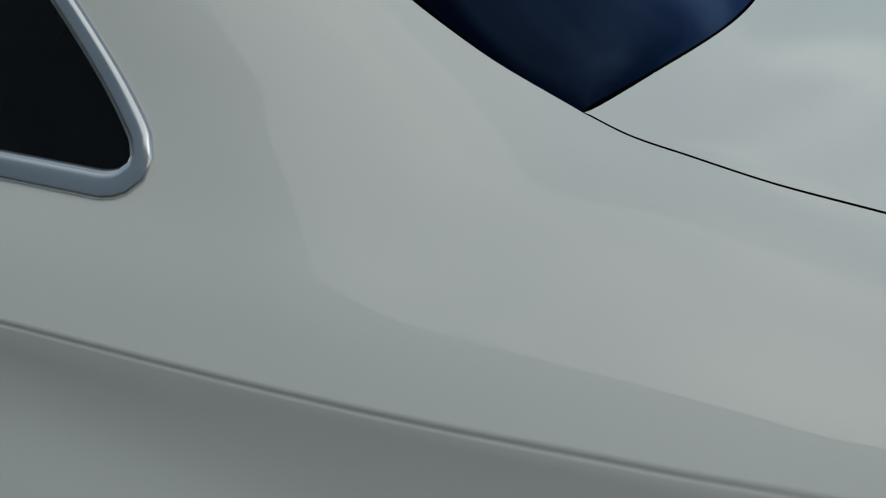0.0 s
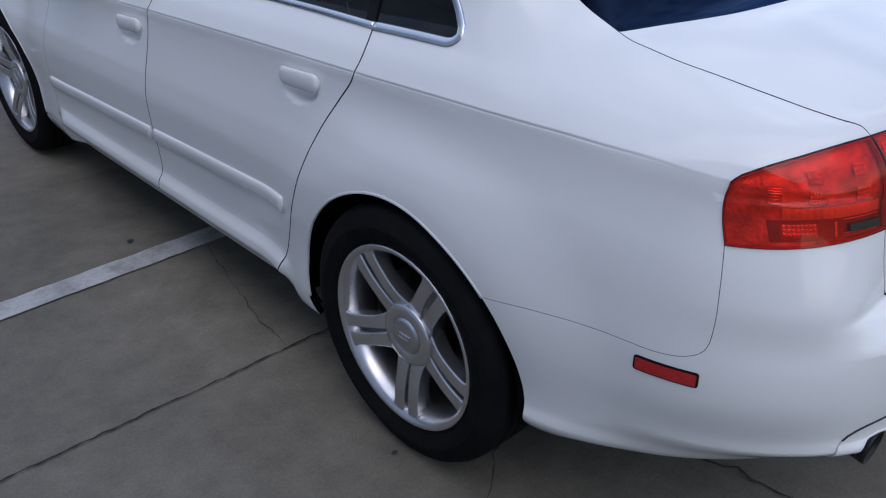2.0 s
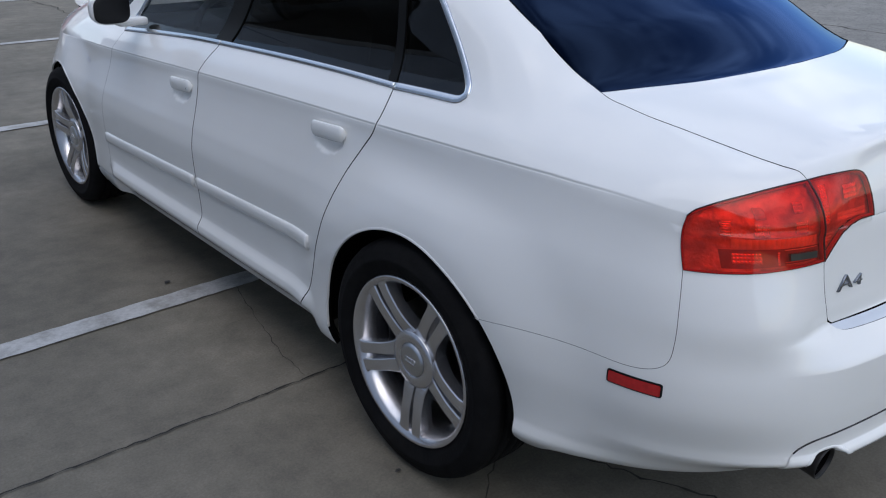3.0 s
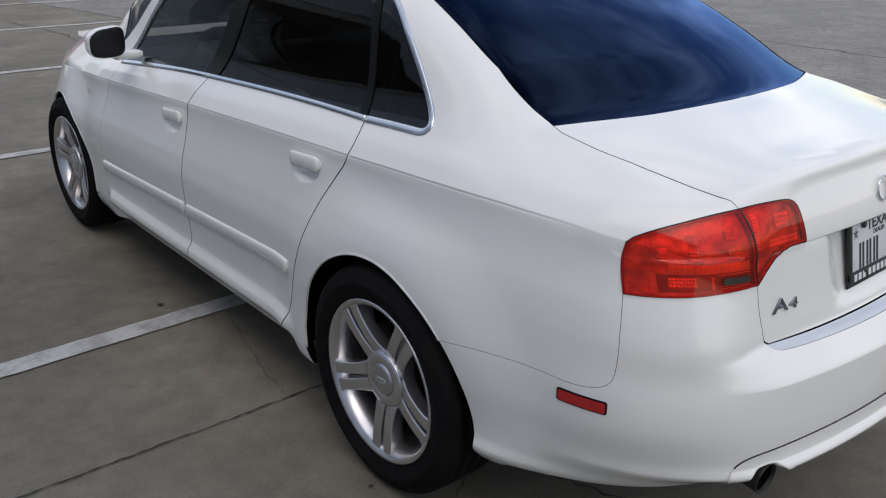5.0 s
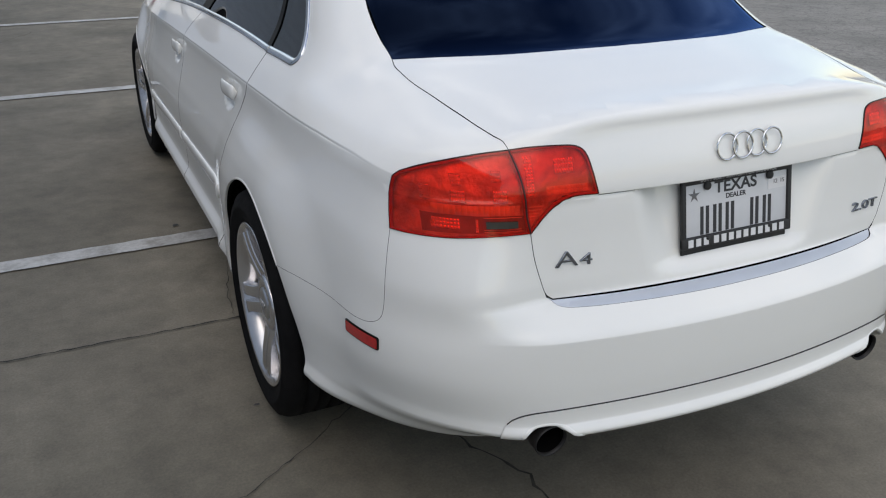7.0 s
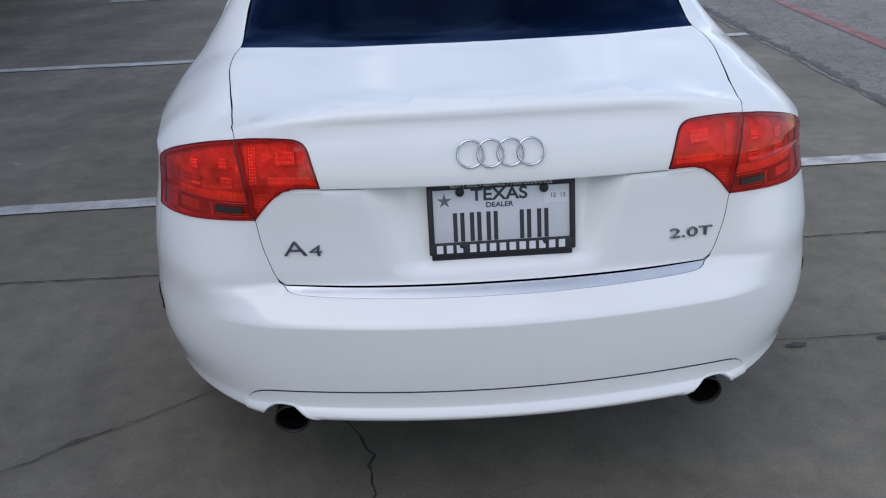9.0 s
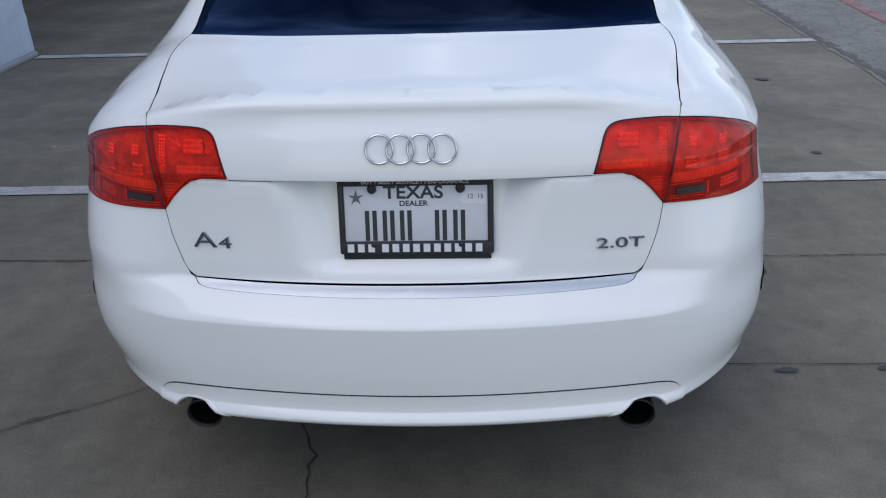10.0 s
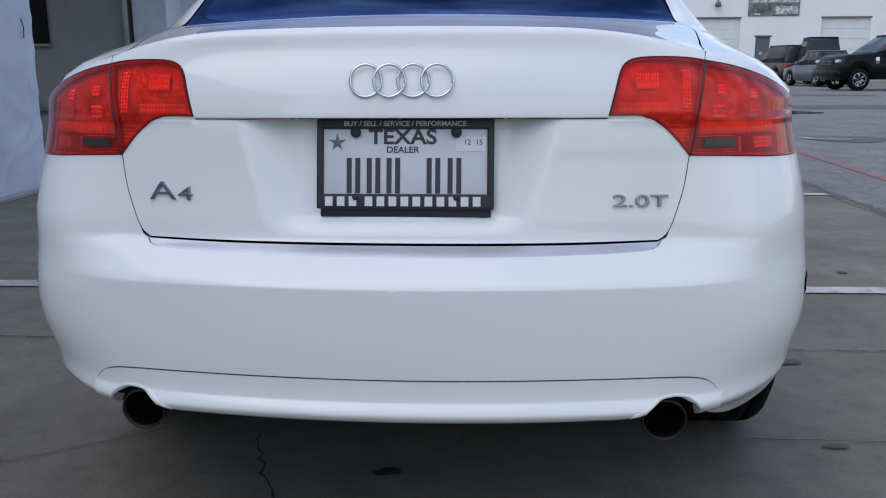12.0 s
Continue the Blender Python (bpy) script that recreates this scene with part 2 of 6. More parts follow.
side_aft = curve([(0.10, 0.70), (0.20, 0.72), (0.26, 0.757), (0.28, 0.7745), (0.296, 0.7880), (0.308, 0.7955), (0.315, 0.7970), (0.322, 0.7960), (0.334, 0.7915), (0.346, 0.7895), (0.37, 0.7905), (0.42, 0.797), (0.50, 0.8080), (0.57, 0.8115),
                  (0.66, 0.8070), (0.74, 0.7945), (0.79, 0.7815), (0.83, 0.7732), (0.86, 0.7688), (0.8860, 0.7664), (0.8885, 0.7644), (0.8905, 0.7655), (0.891, 0.7660)])
side_up = curve([(0.891, 0.7660), (0.93, 0.737), (0.979, 0.692), (1.04, 0.650), (1.20, 0.585), (1.38, 0.500), (1.55, 0.40)])
line_z = curve([(0.2, 0.878), (0.39, 0.897), (0.44, 0.902), (0.50, 0.9055), (0.57, 0.907), (0.66, 0.909), (0.77, 0.908), (0.88, 0.906), (1.0, 0.902), (1.15, 0.896), (1.285, 0.891), (1.5, 0.8845), (2.1, 0.863), (2.9, 0.828), (4.6, 0.74)])
rear_y = curve([(0.10, 0.42), (0.25, 0.22), (0.31, 0.165), (0.363, 0.100), (0.373, 0.073), (0.380, 0.062), (0.389, 0.0560), (0.397, 0.060), (0.406, 0.0680), (0.419, 0.0690), (0.442, 0.068), (0.50, 0.064),
                (0.56, 0.0625), (0.598, 0.0622), (0.604, 0.0650), (0.628, 0.092), (0.650, 0.120), (0.662, 0.139), (0.70, 0.146), (0.78, 0.154), (0.858, 0.160),
                (0.8635, 0.1625), (0.866, 0.1570), (0.90, 0.162), (0.93, 0.171), (0.965, 0.186), (0.985, 0.196), (1.003, 0.203), (1.06, 0.24)])
rear_out = curve([(0.10, 0.42), (0.25, 0.24), (0.31, 0.175), (0.353, 0.110), (0.369, 0.084), (0.381, 0.068), (0.391, 0.062), (0.403, 0.0665), (0.419, 0.0690), (0.442, 0.068), (0.50, 0.066),
                  (0.56, 0.0655), (0.60, 0.0690), (0.65, 0.082), (0.70, 0.102), (0.75, 0.126), (0.80, 0.148), (0.858, 0.161), (0.90, 0.164), (0.93, 0.172), (0.965, 0.186), (0.985, 0.196),
                  (1.003, 0.203), (1.06, 0.24)])
lip_out = curve([(0.945, 0.0), (0.960, 0.0), (0.974, 0.0010), (0.986, 0.0040), (0.997, 0.0075), (1.005, 0.0090), (1.013, 0.0095), (1.06, 0.0095)])
top_z = curve([(-0.2, 0.985), (0.0, 1.000), (0.17, 1.0105), (0.195, 1.0140), (0.215, 1.0150), (0.245, 1.0155), (0.30, 1.0180), (0.40, 1.030), (0.50, 1.044), (0.572, 1.054), (0.60, 1.062), (0.80, 1.163),
               (1.0, 1.256), (1.2, 1.334), (1.4, 1.388), (1.7, 1.42), (2.1, 1.425), (2.55, 1.385), (2.85, 1.25), (3.2, 1.02),
               (3.4, 0.965), (3.9, 0.90), (4.3, 0.81), (4.55, 0.70), (4.7, 0.5)])
HANDLES = ((1.424, 0.829), (2.335, 0.794))


def droop(X):
    """How far the boot lid's rear edge falls away from its middle."""
    return 0.05 * X * X + 0.45 * np.clip(X - 0.26, 0, 0.27) ** 2


nose_in = curve([(2.9, 0.0), (3.1, 0.004), (3.28, 0.016), (3.64, 0.046), (4.0, 0.13), (4.6, 0.38)])


def form(x, y, z):
    """Below zero inside the car's skin, above it outside."""
    X = np.abs(x)
    zz = z - (line_z(y) - CREASE) * step(0.45, 0.84, z) * (1 - step(1.0, 1.3, z))
    aft = step(1.15, 0.60, y)
    behind = (step(1.525, 1.455, y) + step(3.00, 3.10, y)) * step(0.40, 0.38, z)
    low = side_low(zz) * (1 - behind) + side_flat(np.minimum(zz, 0.44)) * behind
    w = np.where(zz < CREASE, low * (1 - aft) + side_aft(zz) * aft, side_up(zz))
    for hy in (HUB_R, HUB_F):
        r = np.hypot(y - hy - 0.012, z - HUB_Z)
        w = w + (0.027 if hy == HUB_R else 0.032 * step(3.24, 3.56, y)) * step(0.60, 0.37, r) * step(0.86, 0.74, z)
    w = w + np.exp(-((zz - 0.8885) / 0.0014) ** 2) * (0.0005 + 0.0012 * step(0.62, 0.38, y))
    for hy, hz in HANDLES:
        q = ((y - hy - 0.004) / 0.074) ** 2 + ((z - hz + 0.020 + 0.06 * (y - hy)) / 0.037) ** 2
        w = w - 0.020 * step(1.0, 0.22, q)
    w = w - (0.15 + 0.04 * step(0.45, 0.7, z)) * np.maximum(0.95 - y, 0) ** 2 - nose_in(y)
    bump = step(0.70, 0.60, z)
    out = step(0.44, 0.64, X)
    ry = rear_y(z) * (1 - out) + rear_out(z) * out + (0.16 + 0.07 * bump) * X * X
    recess = step(0.275, 0.180, X + 0.26 * np.clip(0.862 - z, 0, 0.2)) * step(0.674, 0.704, z) * step(0.8655, 0.8625, z) * (0.018 + 0.028 * np.clip((z - 0.68) / 0.18, 0, 1))
    ry = ry + recess - 0.0045 * step(0.338, 0.354, X) * step(0.850, 0.8635, z) * step(0.8662, 0.8635, z)
    ry = ry - lip_out(z + droop(X)) * step(0.54, 0.34, X) + 0.036 * step(0.52, 0.33, z) * step(0.50, 0.75, X)
    body = smax(X - w, ry - y, 0.28 - 0.04 * step(0.38, 0.54, z) - 0.035 * step(0.64, 0.80, z))
    body = smax(body, y - (4.56 - 0.32 * X * X - 0.3 * np.maximum(z - 0.6, 0)), 0.35)
    top = z - (top_z(y - (0.16 + 0.24 * step(0.25, 0.55, y)) * X * X) - 0.05 * X * X - (droop(X) - 0.05 * X * X) * np.clip((0.62 - y) / 0.33, 0, 1) ** 1.6)
    k = 0.012 + 0.10 * step(0.22, 0.55, y)
    body = smax(body, top, k)
    return np.maximum(body, 0.17 - z)


def cast(o, d):
    """Where rays from inside leave the skin."""
    o, d = np.atleast_2d(o).astype(float), np.atleast_2d(d).astype(float)
    lo, hi = np.zeros(len(o)), np.full(len(o), 2.6)
    for _ in range(34):
        mid = (lo + hi) / 2
        p = o + d * mid[:, None]
        inside = form(p[:, 0], p[:, 1], p[:, 2]) < 0
        lo, hi = np.where(inside, mid, lo), np.where(inside, hi, mid)
    return o + d * ((lo + hi) / 2)[:, None]


def gradient(p, e=0.0012):
    g = np.stack([form(*(p + e * a).T) - form(*(p - e * a).T) for a in np.eye(3)], 1)
    return g / np.maximum(np.linalg.norm(g, axis=1, keepdims=True), 1e-9)


S0, S1, Z0, FAN_S, FAN_Z = 0.9, 3.7, 0.91, 1.2, 1.1


def rays_wrap(q):
    """The chart that wraps the left half: s runs along the flank and turns round both ends, v runs up and turns over the top."""
    s, v = q[:, 0], q[:, 1]
    phi = np.where(s < S0, (S0 - s) / FAN_S, np.where(s > S1, (S1 - s) / FAN_S, 0)) * math.pi / 2
    th = np.maximum(v - Z0, 0) / FAN_Z * math.pi / 2
    o = np.stack([np.zeros_like(s), np.clip(s, S0, S1), np.minimum(v, Z0)], 1)
    d = np.stack([-np.cos(phi) * np.cos(th), -np.sin(phi) * np.cos(th), np.sin(th)], 1)
    return o, d


def rays_top(q):
    n = len(q)
    return np.stack([q[:, 0], q[:, 1], np.full(n, 0.87)], 1), np.tile((0.0, 0.0, 1.0), (n, 1))


def to_wrap(p):
    x, y, z = p
    X = abs(x)
    if y < S0:
        a, h = math.atan2(S0 - y, X), math.hypot(X, S0 - y)
        s = S0 - a / (math.pi / 2) * FAN_S
    elif y > S1:
        a, h = math.atan2(y - S1, X), math.hypot(X, y - S1)
        s = S1 + a / (math.pi / 2) * FAN_S
    else:
        s, h = y, X
    v = z if z <= Z0 else Z0 + math.atan2(z - Z0, h) / (math.pi / 2) * FAN_Z
    return (s, v)


def flank(y, z):
    return tuple(cast([(0, y, z)], [(-1, 0, 0)])[0])


def tail(x, z):
    return tuple(cast([(x, 1.0, z)], [(0, -1, 0)])[0])


def lid_top(x, y):
    return tuple(cast([(x, y, 0.87)], [(0, 0, 1)])[0])


def W(points):
    """Places on the skin as chart points."""
    return [to_wrap(p) for p in points]


def spline(pts, gap=0.012, closed=False):
    """A smooth line through chart points, with points about gap apart."""
    pts = [np.array(p, float) for p in pts]
    n = len(pts)
    out = []
    for i in range(n if closed else n - 1):
        p1, p2 = pts[i], pts[(i + 1) % n]
        p0 = pts[(i - 1) % n] if closed or i > 0 else 2 * p1 - p2
        p3 = pts[(i + 2) % n] if closed or i < n - 2 else 2 * p2 - p1
        m = max(1, int(np.linalg.norm(p2 - p1) / gap))
        d = np.linalg.norm(p2 - p1)
        t1 = (p2 - p0) / max(np.linalg.norm(p2 - p0), 1e-9) * d
        t2 = (p3 - p1) / max(np.linalg.norm(p3 - p1), 1e-9) * d
        for k in range(m):
            t = k / m
            out.append((1 + 2 * t) * (1 - t) ** 2 * p1 + t * (1 - t) ** 2 * t1 + t * t * (3 - 2 * t) * p2 + t * t * (t - 1) * t2)
    if not closed:
        out.append(pts[-1])
    return out


def straight(a, b, gap=0.012):
    a, b = np.array(a, float), np.array(b, float)
    m = max(1, int(np.linalg.norm(b - a) / gap))
    return [a + (b - a) * k / m for k in range(m + 1)]


def ring(*runs):
    """Runs of chart points, joined end to end into one closed outline."""
    out = []
    for run in runs:
        for p in run:
            p = np.array(p, float)
            if not out or np.linalg.norm(p - out[-1]) > 1e-4:
                out.append(p)
    if np.linalg.norm(out[0] - out[-1]) < 1e-4:
        out.pop()
    return out


def area(poly):
    p = np.array(poly)
    q = np.roll(p, -1, 0)
    return 0.5 * np.sum(p[:, 0] * q[:, 1] - q[:, 0] * p[:, 1])


def shrink(poly, by, keep=None):
    """Draw an outline in by a small width; keep(p) leaves a point where it is."""
    p = np.array(poly)
    if area(p) < 0:
        p = p[::-1]
    a, b = np.roll(p, 1, 0), np.roll(p, -1, 0)
    d1, d2 = p - a, b - p
    d1 /= np.maximum(np.linalg.norm(d1, axis=1, keepdims=True), 1e-9)
    d2 /= np.maximum(np.linalg.norm(d2, axis=1, keepdims=True), 1e-9)
    n = np.stack([-(d1[:, 1] + d2[:, 1]), d1[:, 0] + d2[:, 0]], 1)
    n /= np.maximum(np.linalg.norm(n, axis=1, keepdims=True), 0.35)
    off = n * by
    if keep:
        held = np.array([keep(q) for q in p])
        off[held, 0] = 0
        off[held, 1] = np.where(np.abs(n[held, 1]) > 0.3, np.sign(n[held, 1]) * by, 0)
    return p + off


def inside(pts, poly):
    x, y = pts[:, 0], pts[:, 1]
    c = np.zeros(len(pts), bool)
    a = np.array(poly)
    b = np.roll(a, -1, 0)
    for (x1, y1), (x2, y2) in zip(a, b):
        if y1 != y2:
            hit = ((y1 > y) != (y2 > y)) & (x < (x2 - x1) * (y - y1) / (y2 - y1) + x1)
            c ^= hit
    return c


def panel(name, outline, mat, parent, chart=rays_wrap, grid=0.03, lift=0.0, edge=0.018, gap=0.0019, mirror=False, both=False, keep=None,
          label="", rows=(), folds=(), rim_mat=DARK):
    """A piece of the skin inside an outline of chart points: its own mesh, with turned-in edges. lift: how proud it stands; both: the
    outline is the left half of one piece across the car; rows: extra chart rows (v), folds: chart lines, for sharp folds."""
    from mathutils.geometry import delaunay_2d_cdt
    poly = shrink(outline, gap, keep)
    lo, hi = poly.min(0), poly.max(0)
    us, vs = np.arange(lo[0], hi[0], grid), np.arange(lo[1], hi[1], grid * 0.87)
    pts = np.array([(u + (grid / 2 if j % 2 else 0), v) for j, v in enumerate(vs) for u in us])
    if rows:
        extra = np.array([(u, v) for v in rows for u in np.arange(lo[0], hi[0], grid * 0.6)])
        near = np.min(np.abs(pts[:, 1][:, None] - np.array(rows)[None]), 1) > grid * 0.35
        pts = np.concatenate([pts[near], extra])
    for fold in folds:
        line = np.array(fold)
        pts = pts[np.min(np.linalg.norm(pts[:, None] - line[None], axis=2), 1) > 0.0065]
    if folds:
        pts = np.concatenate([pts] + [np.array(f) for f in folds])
    pts = pts[inside(pts, poly)]
    if len(pts):
        dist = np.full(len(pts), 9.0)
        for k in range(0, len(poly), 200):
            blk = poly[k:k + 200]
            dist = np.minimum(dist, np.min(np.linalg.norm(pts[:, None] - blk[None], axis=2), 1))
        pts = pts[dist > min(grid * 0.45, 0.004)]
    n = len(poly)
    allp = np.concatenate([poly, pts]) if len(pts) else poly
    res = delaunay_2d_cdt([Vector(p) for p in allp], [(i, (i + 1) % n) for i in range(n)], [], 0, 1e-6)
    verts = np.array([tuple(v) for v in res[0]])
    tris = np.array(res[2])
    mid = verts[tris].mean(1)
    tris = tris[inside(mid, poly)]
    o, d = chart(verts)
    p = cast(o, d)
    g = gradient(p)
    p = p + g * lift
    if both and keep:
        mid_line = np.array([keep(q) for q in verts])
        p[mid_line, 0] = 0
        g[mid_line, 0] = 0
    # the rim: boundary edges turned in
    count = {}
    for t in tris:
        for a, b in ((t[0], t[1]), (t[1], t[2]), (t[2], t[0])):
            count[(a, b)] = count.get((a, b), 0) + 1
    rim = [(a, b) for a, b in count if (b, a) not in count]
    if keep:
        rim = [(a, b) for a, b in rim if not (keep(verts[a]) and keep(verts[b]))]
    V, N, F = list(p), list(g), [tuple(t) for t in tris]
    flat = np.cross(p[tris[:, 1]] - p[tris[:, 0]], p[tris[:, 2]] - p[tris[:, 0]])
    if np.sum(flat * g[tris[:, 0]]) < 0:
        F = [f[::-1] for f in F]
        rim = [(b, a) for a, b in rim]
    made = {}
    for a, b in rim:
        for i in (a, b):
            if i not in made:
                made[i] = len(V)
                V.append(p[i] - g[i] * edge)
                N.append(g[i])
        F.append((b, a, made[a], made[b]))
    V, N = np.array(V), np.array(N)
    sides = [(V, N, F)]
    flip = V * (-1, 1, 1), N * (-1, 1, 1), [f[::-1] for f in F]
    if mirror:
        sides = [flip]
    if both:
        sides = [(V, N, F), flip]
    VV, NN, FF = [], [], []
    for v, nn, f in sides:
        k = len(VV)
        VV += [tuple(q) for q in v]
        NN += [tuple(q) for q in nn]
        FF += [tuple(int(i) + k for i in q) for q in f]
    me = bpy.data.meshes.new(name)
    me.from_pydata(VV, [], FF)
    me.update()
    for q in me.polygons:
        q.use_smooth = len(q.vertices) == 3
    me.normals_split_custom_set_from_vertices(NN)
    me.materials.append(mat)
    # rim_mat colours the turned-in edges; DARK puts the gap's shade into them
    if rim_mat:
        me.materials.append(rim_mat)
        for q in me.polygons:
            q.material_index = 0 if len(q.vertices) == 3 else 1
    ob = new(name, me)
    ob.parent = parent
    if label:
        ob["label"] = label
    return ob


def strip(name, line, width, lift, mat, parent, mirror=False, closed=False, label="", chart=rays_wrap):
    """A half-round moulding that follows a line of chart points."""
    q = np.array(line)
    a, b = np.roll(q, 1, 0), np.roll(q, -1, 0)
    if not closed:
        a[0], b[-1] = q[0], q[-1]
    d = b - a
    d /= np.maximum(np.linalg.norm(d, axis=1, keepdims=True), 1e-9)
    nrm = np.stack([-d[:, 1], d[:, 0]], 1)
    cols = []
    for t, h in ((-1, -0.004), (-1, 0.45), (-0.75, 0.85), (-0.3, 1.0), (0.3, 1.0), (0.75, 0.85), (1, 0.45), (1, -0.004)):
        p = cast(*chart(q + nrm * t * width / 2))
        p = p + gradient(p) * (lift * h if h > 0 else -0.006)
        cols.append(p * (-1, 1, 1) if mirror else p)
    bm = bmesh.new()
    V = [[bm.verts.new(c[i]) for c in cols] for i in range(len(q))]
    for i in range(len(q) if closed else len(q) - 1):
        r, t = V[i], V[(i + 1) % len(q)]
        for k in range(len(cols) - 1):
            bm.faces.new((r[k], r[k + 1], t[k + 1], t[k]))
    if not closed:
        bm.faces.new(V[0])
        bm.faces.new(V[-1][::-1])
    bmesh.ops.recalc_face_normals(bm, faces=bm.faces)
    return part(name, bm, mat, parent, label)


# ---- the car ----
car = new("car")
car.location.z = -0.008
tagged(car, "white four-door saloon car with tinted windows, parked on concrete", "car")

ARCH, ARCH_Y = 0.354, 0.012


def arc(cy, a0, a1, r=ARCH, n=40):
    """Along a wheel arch, degrees from the rearward level, upwards and over."""
    out = []
    for i in range(n + 1):
        c, s = math.cos(radians(a0 + (a1 - a0) * i / n)), math.sin(radians(a0 + (a1 - a0) * i / n))
        out.append((cy + ARCH_Y - r * c, HUB_Z + r * s))
    return out


def side_run(points, gap=0.012):
    """A smooth run through (y, z) places on the flank."""
    return spline(W([flank(y, z) for y, z in points]), gap)


door_rear_gap = side_run([(1.236, 0.977), (1.219, 0.925), (1.226, 0.880), (1.270, 0.822), (1.306, 0.769), (1.334, 0.715), (1.366, 0.645), (1.415, 0.531), (1.467, 0.40), (1.505, 0.32), (1.53, 0.282)])
door_mid_gap = side_run([(2.185, 0.951), (2.215, 0.864), (2.222, 0.70), (2.220, 0.50), (2.220, 0.35), (2.220, 0.276)])
door_front_gap = side_run([(2.965, 0.8980), (2.985, 0.83), (3.03, 0.70), (3.075, 0.50), (3.085, 0.35), (3.08, 0.272)])
belt_rear = side_run([(1.236, 0.977), (1.5, 0.974), (1.8, 0.966), (2.185, 0.951)])
belt_front = side_run([(2.185, 0.951), (2.4, 0.940), (2.65, 0.923), (2.965, 0.8980)])
belt_quarter = side_run([(1.236, 0.977), (1.12, 0.982), (1.022, 0.9855)])
sill_rear = straight((1.53, 0.282), (2.220, 0.276))
sill_front = straight((2.220, 0.276), (3.08, 0.272))

# window opening: from the quarter window's corner up the rear pillar, along the roof and down to the mirror
window_rear = side_run([(1.022, 0.9855), (1.004, 0.9865), (0.9905, 0.9905), (0.9825, 0.9975), (0.9810, 1.0060), (0.9855, 1.0155), (0.998, 1.028), (1.043, 1.068), (1.099, 1.117), (1.180, 1.183), (1.31, 1.272), (1.45, 1.325)], 0.006)
window_top = side_run([(1.45, 1.325), (1.75, 1.355), (2.1, 1.36), (2.4, 1.335), (2.65, 1.235), (2.84, 1.08), (2.955, 0.915), (2.965, 0.8980)])
c_strip_rear = side_run([(1.236, 0.977), (1.27, 1.06), (1.33, 1.22), (1.37, 1.302)])
c_strip_front = side_run([(1.275, 0.976), (1.305, 1.06), (1.365, 1.22), (1.40, 1.312)])
b_post_rear = side_run([(2.13, 0.953), (2.10, 1.05), (2.06, 1.20), (2.03, 1.36)])
b_post_front = side_run([(2.24, 0.948), (2.21, 1.05), (2.16, 1.20), (2.12, 1.362)])

# tail lamp and boot lid lines on the rear
SEAM_TOP, LAMP_OUT_TOP, LAMP_OUT_BOT = tail(-0.509, 0.9550), (-0.681, 0.372, 0.8920), (-0.698, 0.354, 0.791)
LAMP_IN_BOT = tail(-0.482, 0.8020)
lamp_top_outer = spline(W([SEAM_TOP, (-0.544, 0.280, 0.946), (-0.59, 0.309, 0.934), (-0.636, 0.344, 0.9175), (-0.664, 0.367, 0.9035), LAMP_OUT_TOP]), 0.006)
lamp_side = spline(W([LAMP_OUT_TOP, (-0.690, 0.372, 0.865), (-0.695, 0.366, 0.83), LAMP_OUT_BOT]), 0.006)
lamp_bottom = spline(W([LAMP_OUT_BOT, (-0.668, 0.325, 0.792), (-0.612, 0.271, 0.795), (-0.544, 0.228, 0.7995), LAMP_IN_BOT]), 0.006)
lamp_seam = spline(W([LAMP_IN_BOT, tail(-0.4895, 0.838), tail(-0.4935, 0.872), tail(-0.5005, 0.914), SEAM_TOP]), 0.006)
lamp_top_inner = spline(W([SEAM_TOP, (-0.462, 0.24, 0.959), (-0.410, 0.222, 0.9605), (-0.381, 0.211, 0.957), (-0.366, 0.203, 0.945), (-0.3565, 0.19, 0.914),
                           (-0.3495, 0.182, 0.885), (-0.3457, 0.178, 0.8682)]), 0.006)
lamp_bottom_inner = spline(W([(-0.3457, 0.178, 0.8682), (-0.374, 0.181, 0.8688), (-0.400, 0.185, 0.8676), (-0.426, 0.19, 0.8570), (-0.451, 0.196, 0.834), LAMP_IN_BOT]), 0.006)
LID_CORNER = lid_top(-0.5190, 0.291)
lid_gap_top = spline(W([SEAM_TOP, tail(-0.5130, 0.968), LID_CORNER]), 0.006)[:-1] + \
    spline(W([LID_CORNER, lid_top(-0.5265, 0.340), lid_top(-0.5380, 0.415), lid_top(-0.5500, 0.49),
              lid_top(-0.5610, 0.56), lid_top(-0.5635, 0.62), lid_top(-0.5610, 0.665), lid_top(-0.553, 0.699)]), 0.006)
lid_gap_side = spline(W([LAMP_IN_BOT, (-0.468, 0.195, 0.75), (-0.456, 0.185, 0.70), (-0.447, 0.178, 0.672), (-0.435, 0.172, 0.6625)]), 0.006)
lid_front = spline(W([lid_top(-0.553, 0.699), lid_top(-0.45, 0.655), lid_top(-0.33, 0.612), lid_top(-0.2, 0.586), lid_top(-0.1, 0.575), lid_top(-0.0001, 0.572)]), 0.008)
lid_bottom = spline(W([(-0.435, 0.172, 0.6625), (-0.3, 0.155, 0.6605), (-0.15, 0.145, 0.660), (-0.00001, 0.14, 0.660)]), 0.008)
window_edge = [(-0.553, 0.699), (-0.549, 0.78), (-0.535, 0.92), (-0.515, 1.08), (-0.492, 1.25), (-0.47, 1.40)]
pillar_rear = spline(W([lid_top(*p) for p in window_edge]), 0.01)

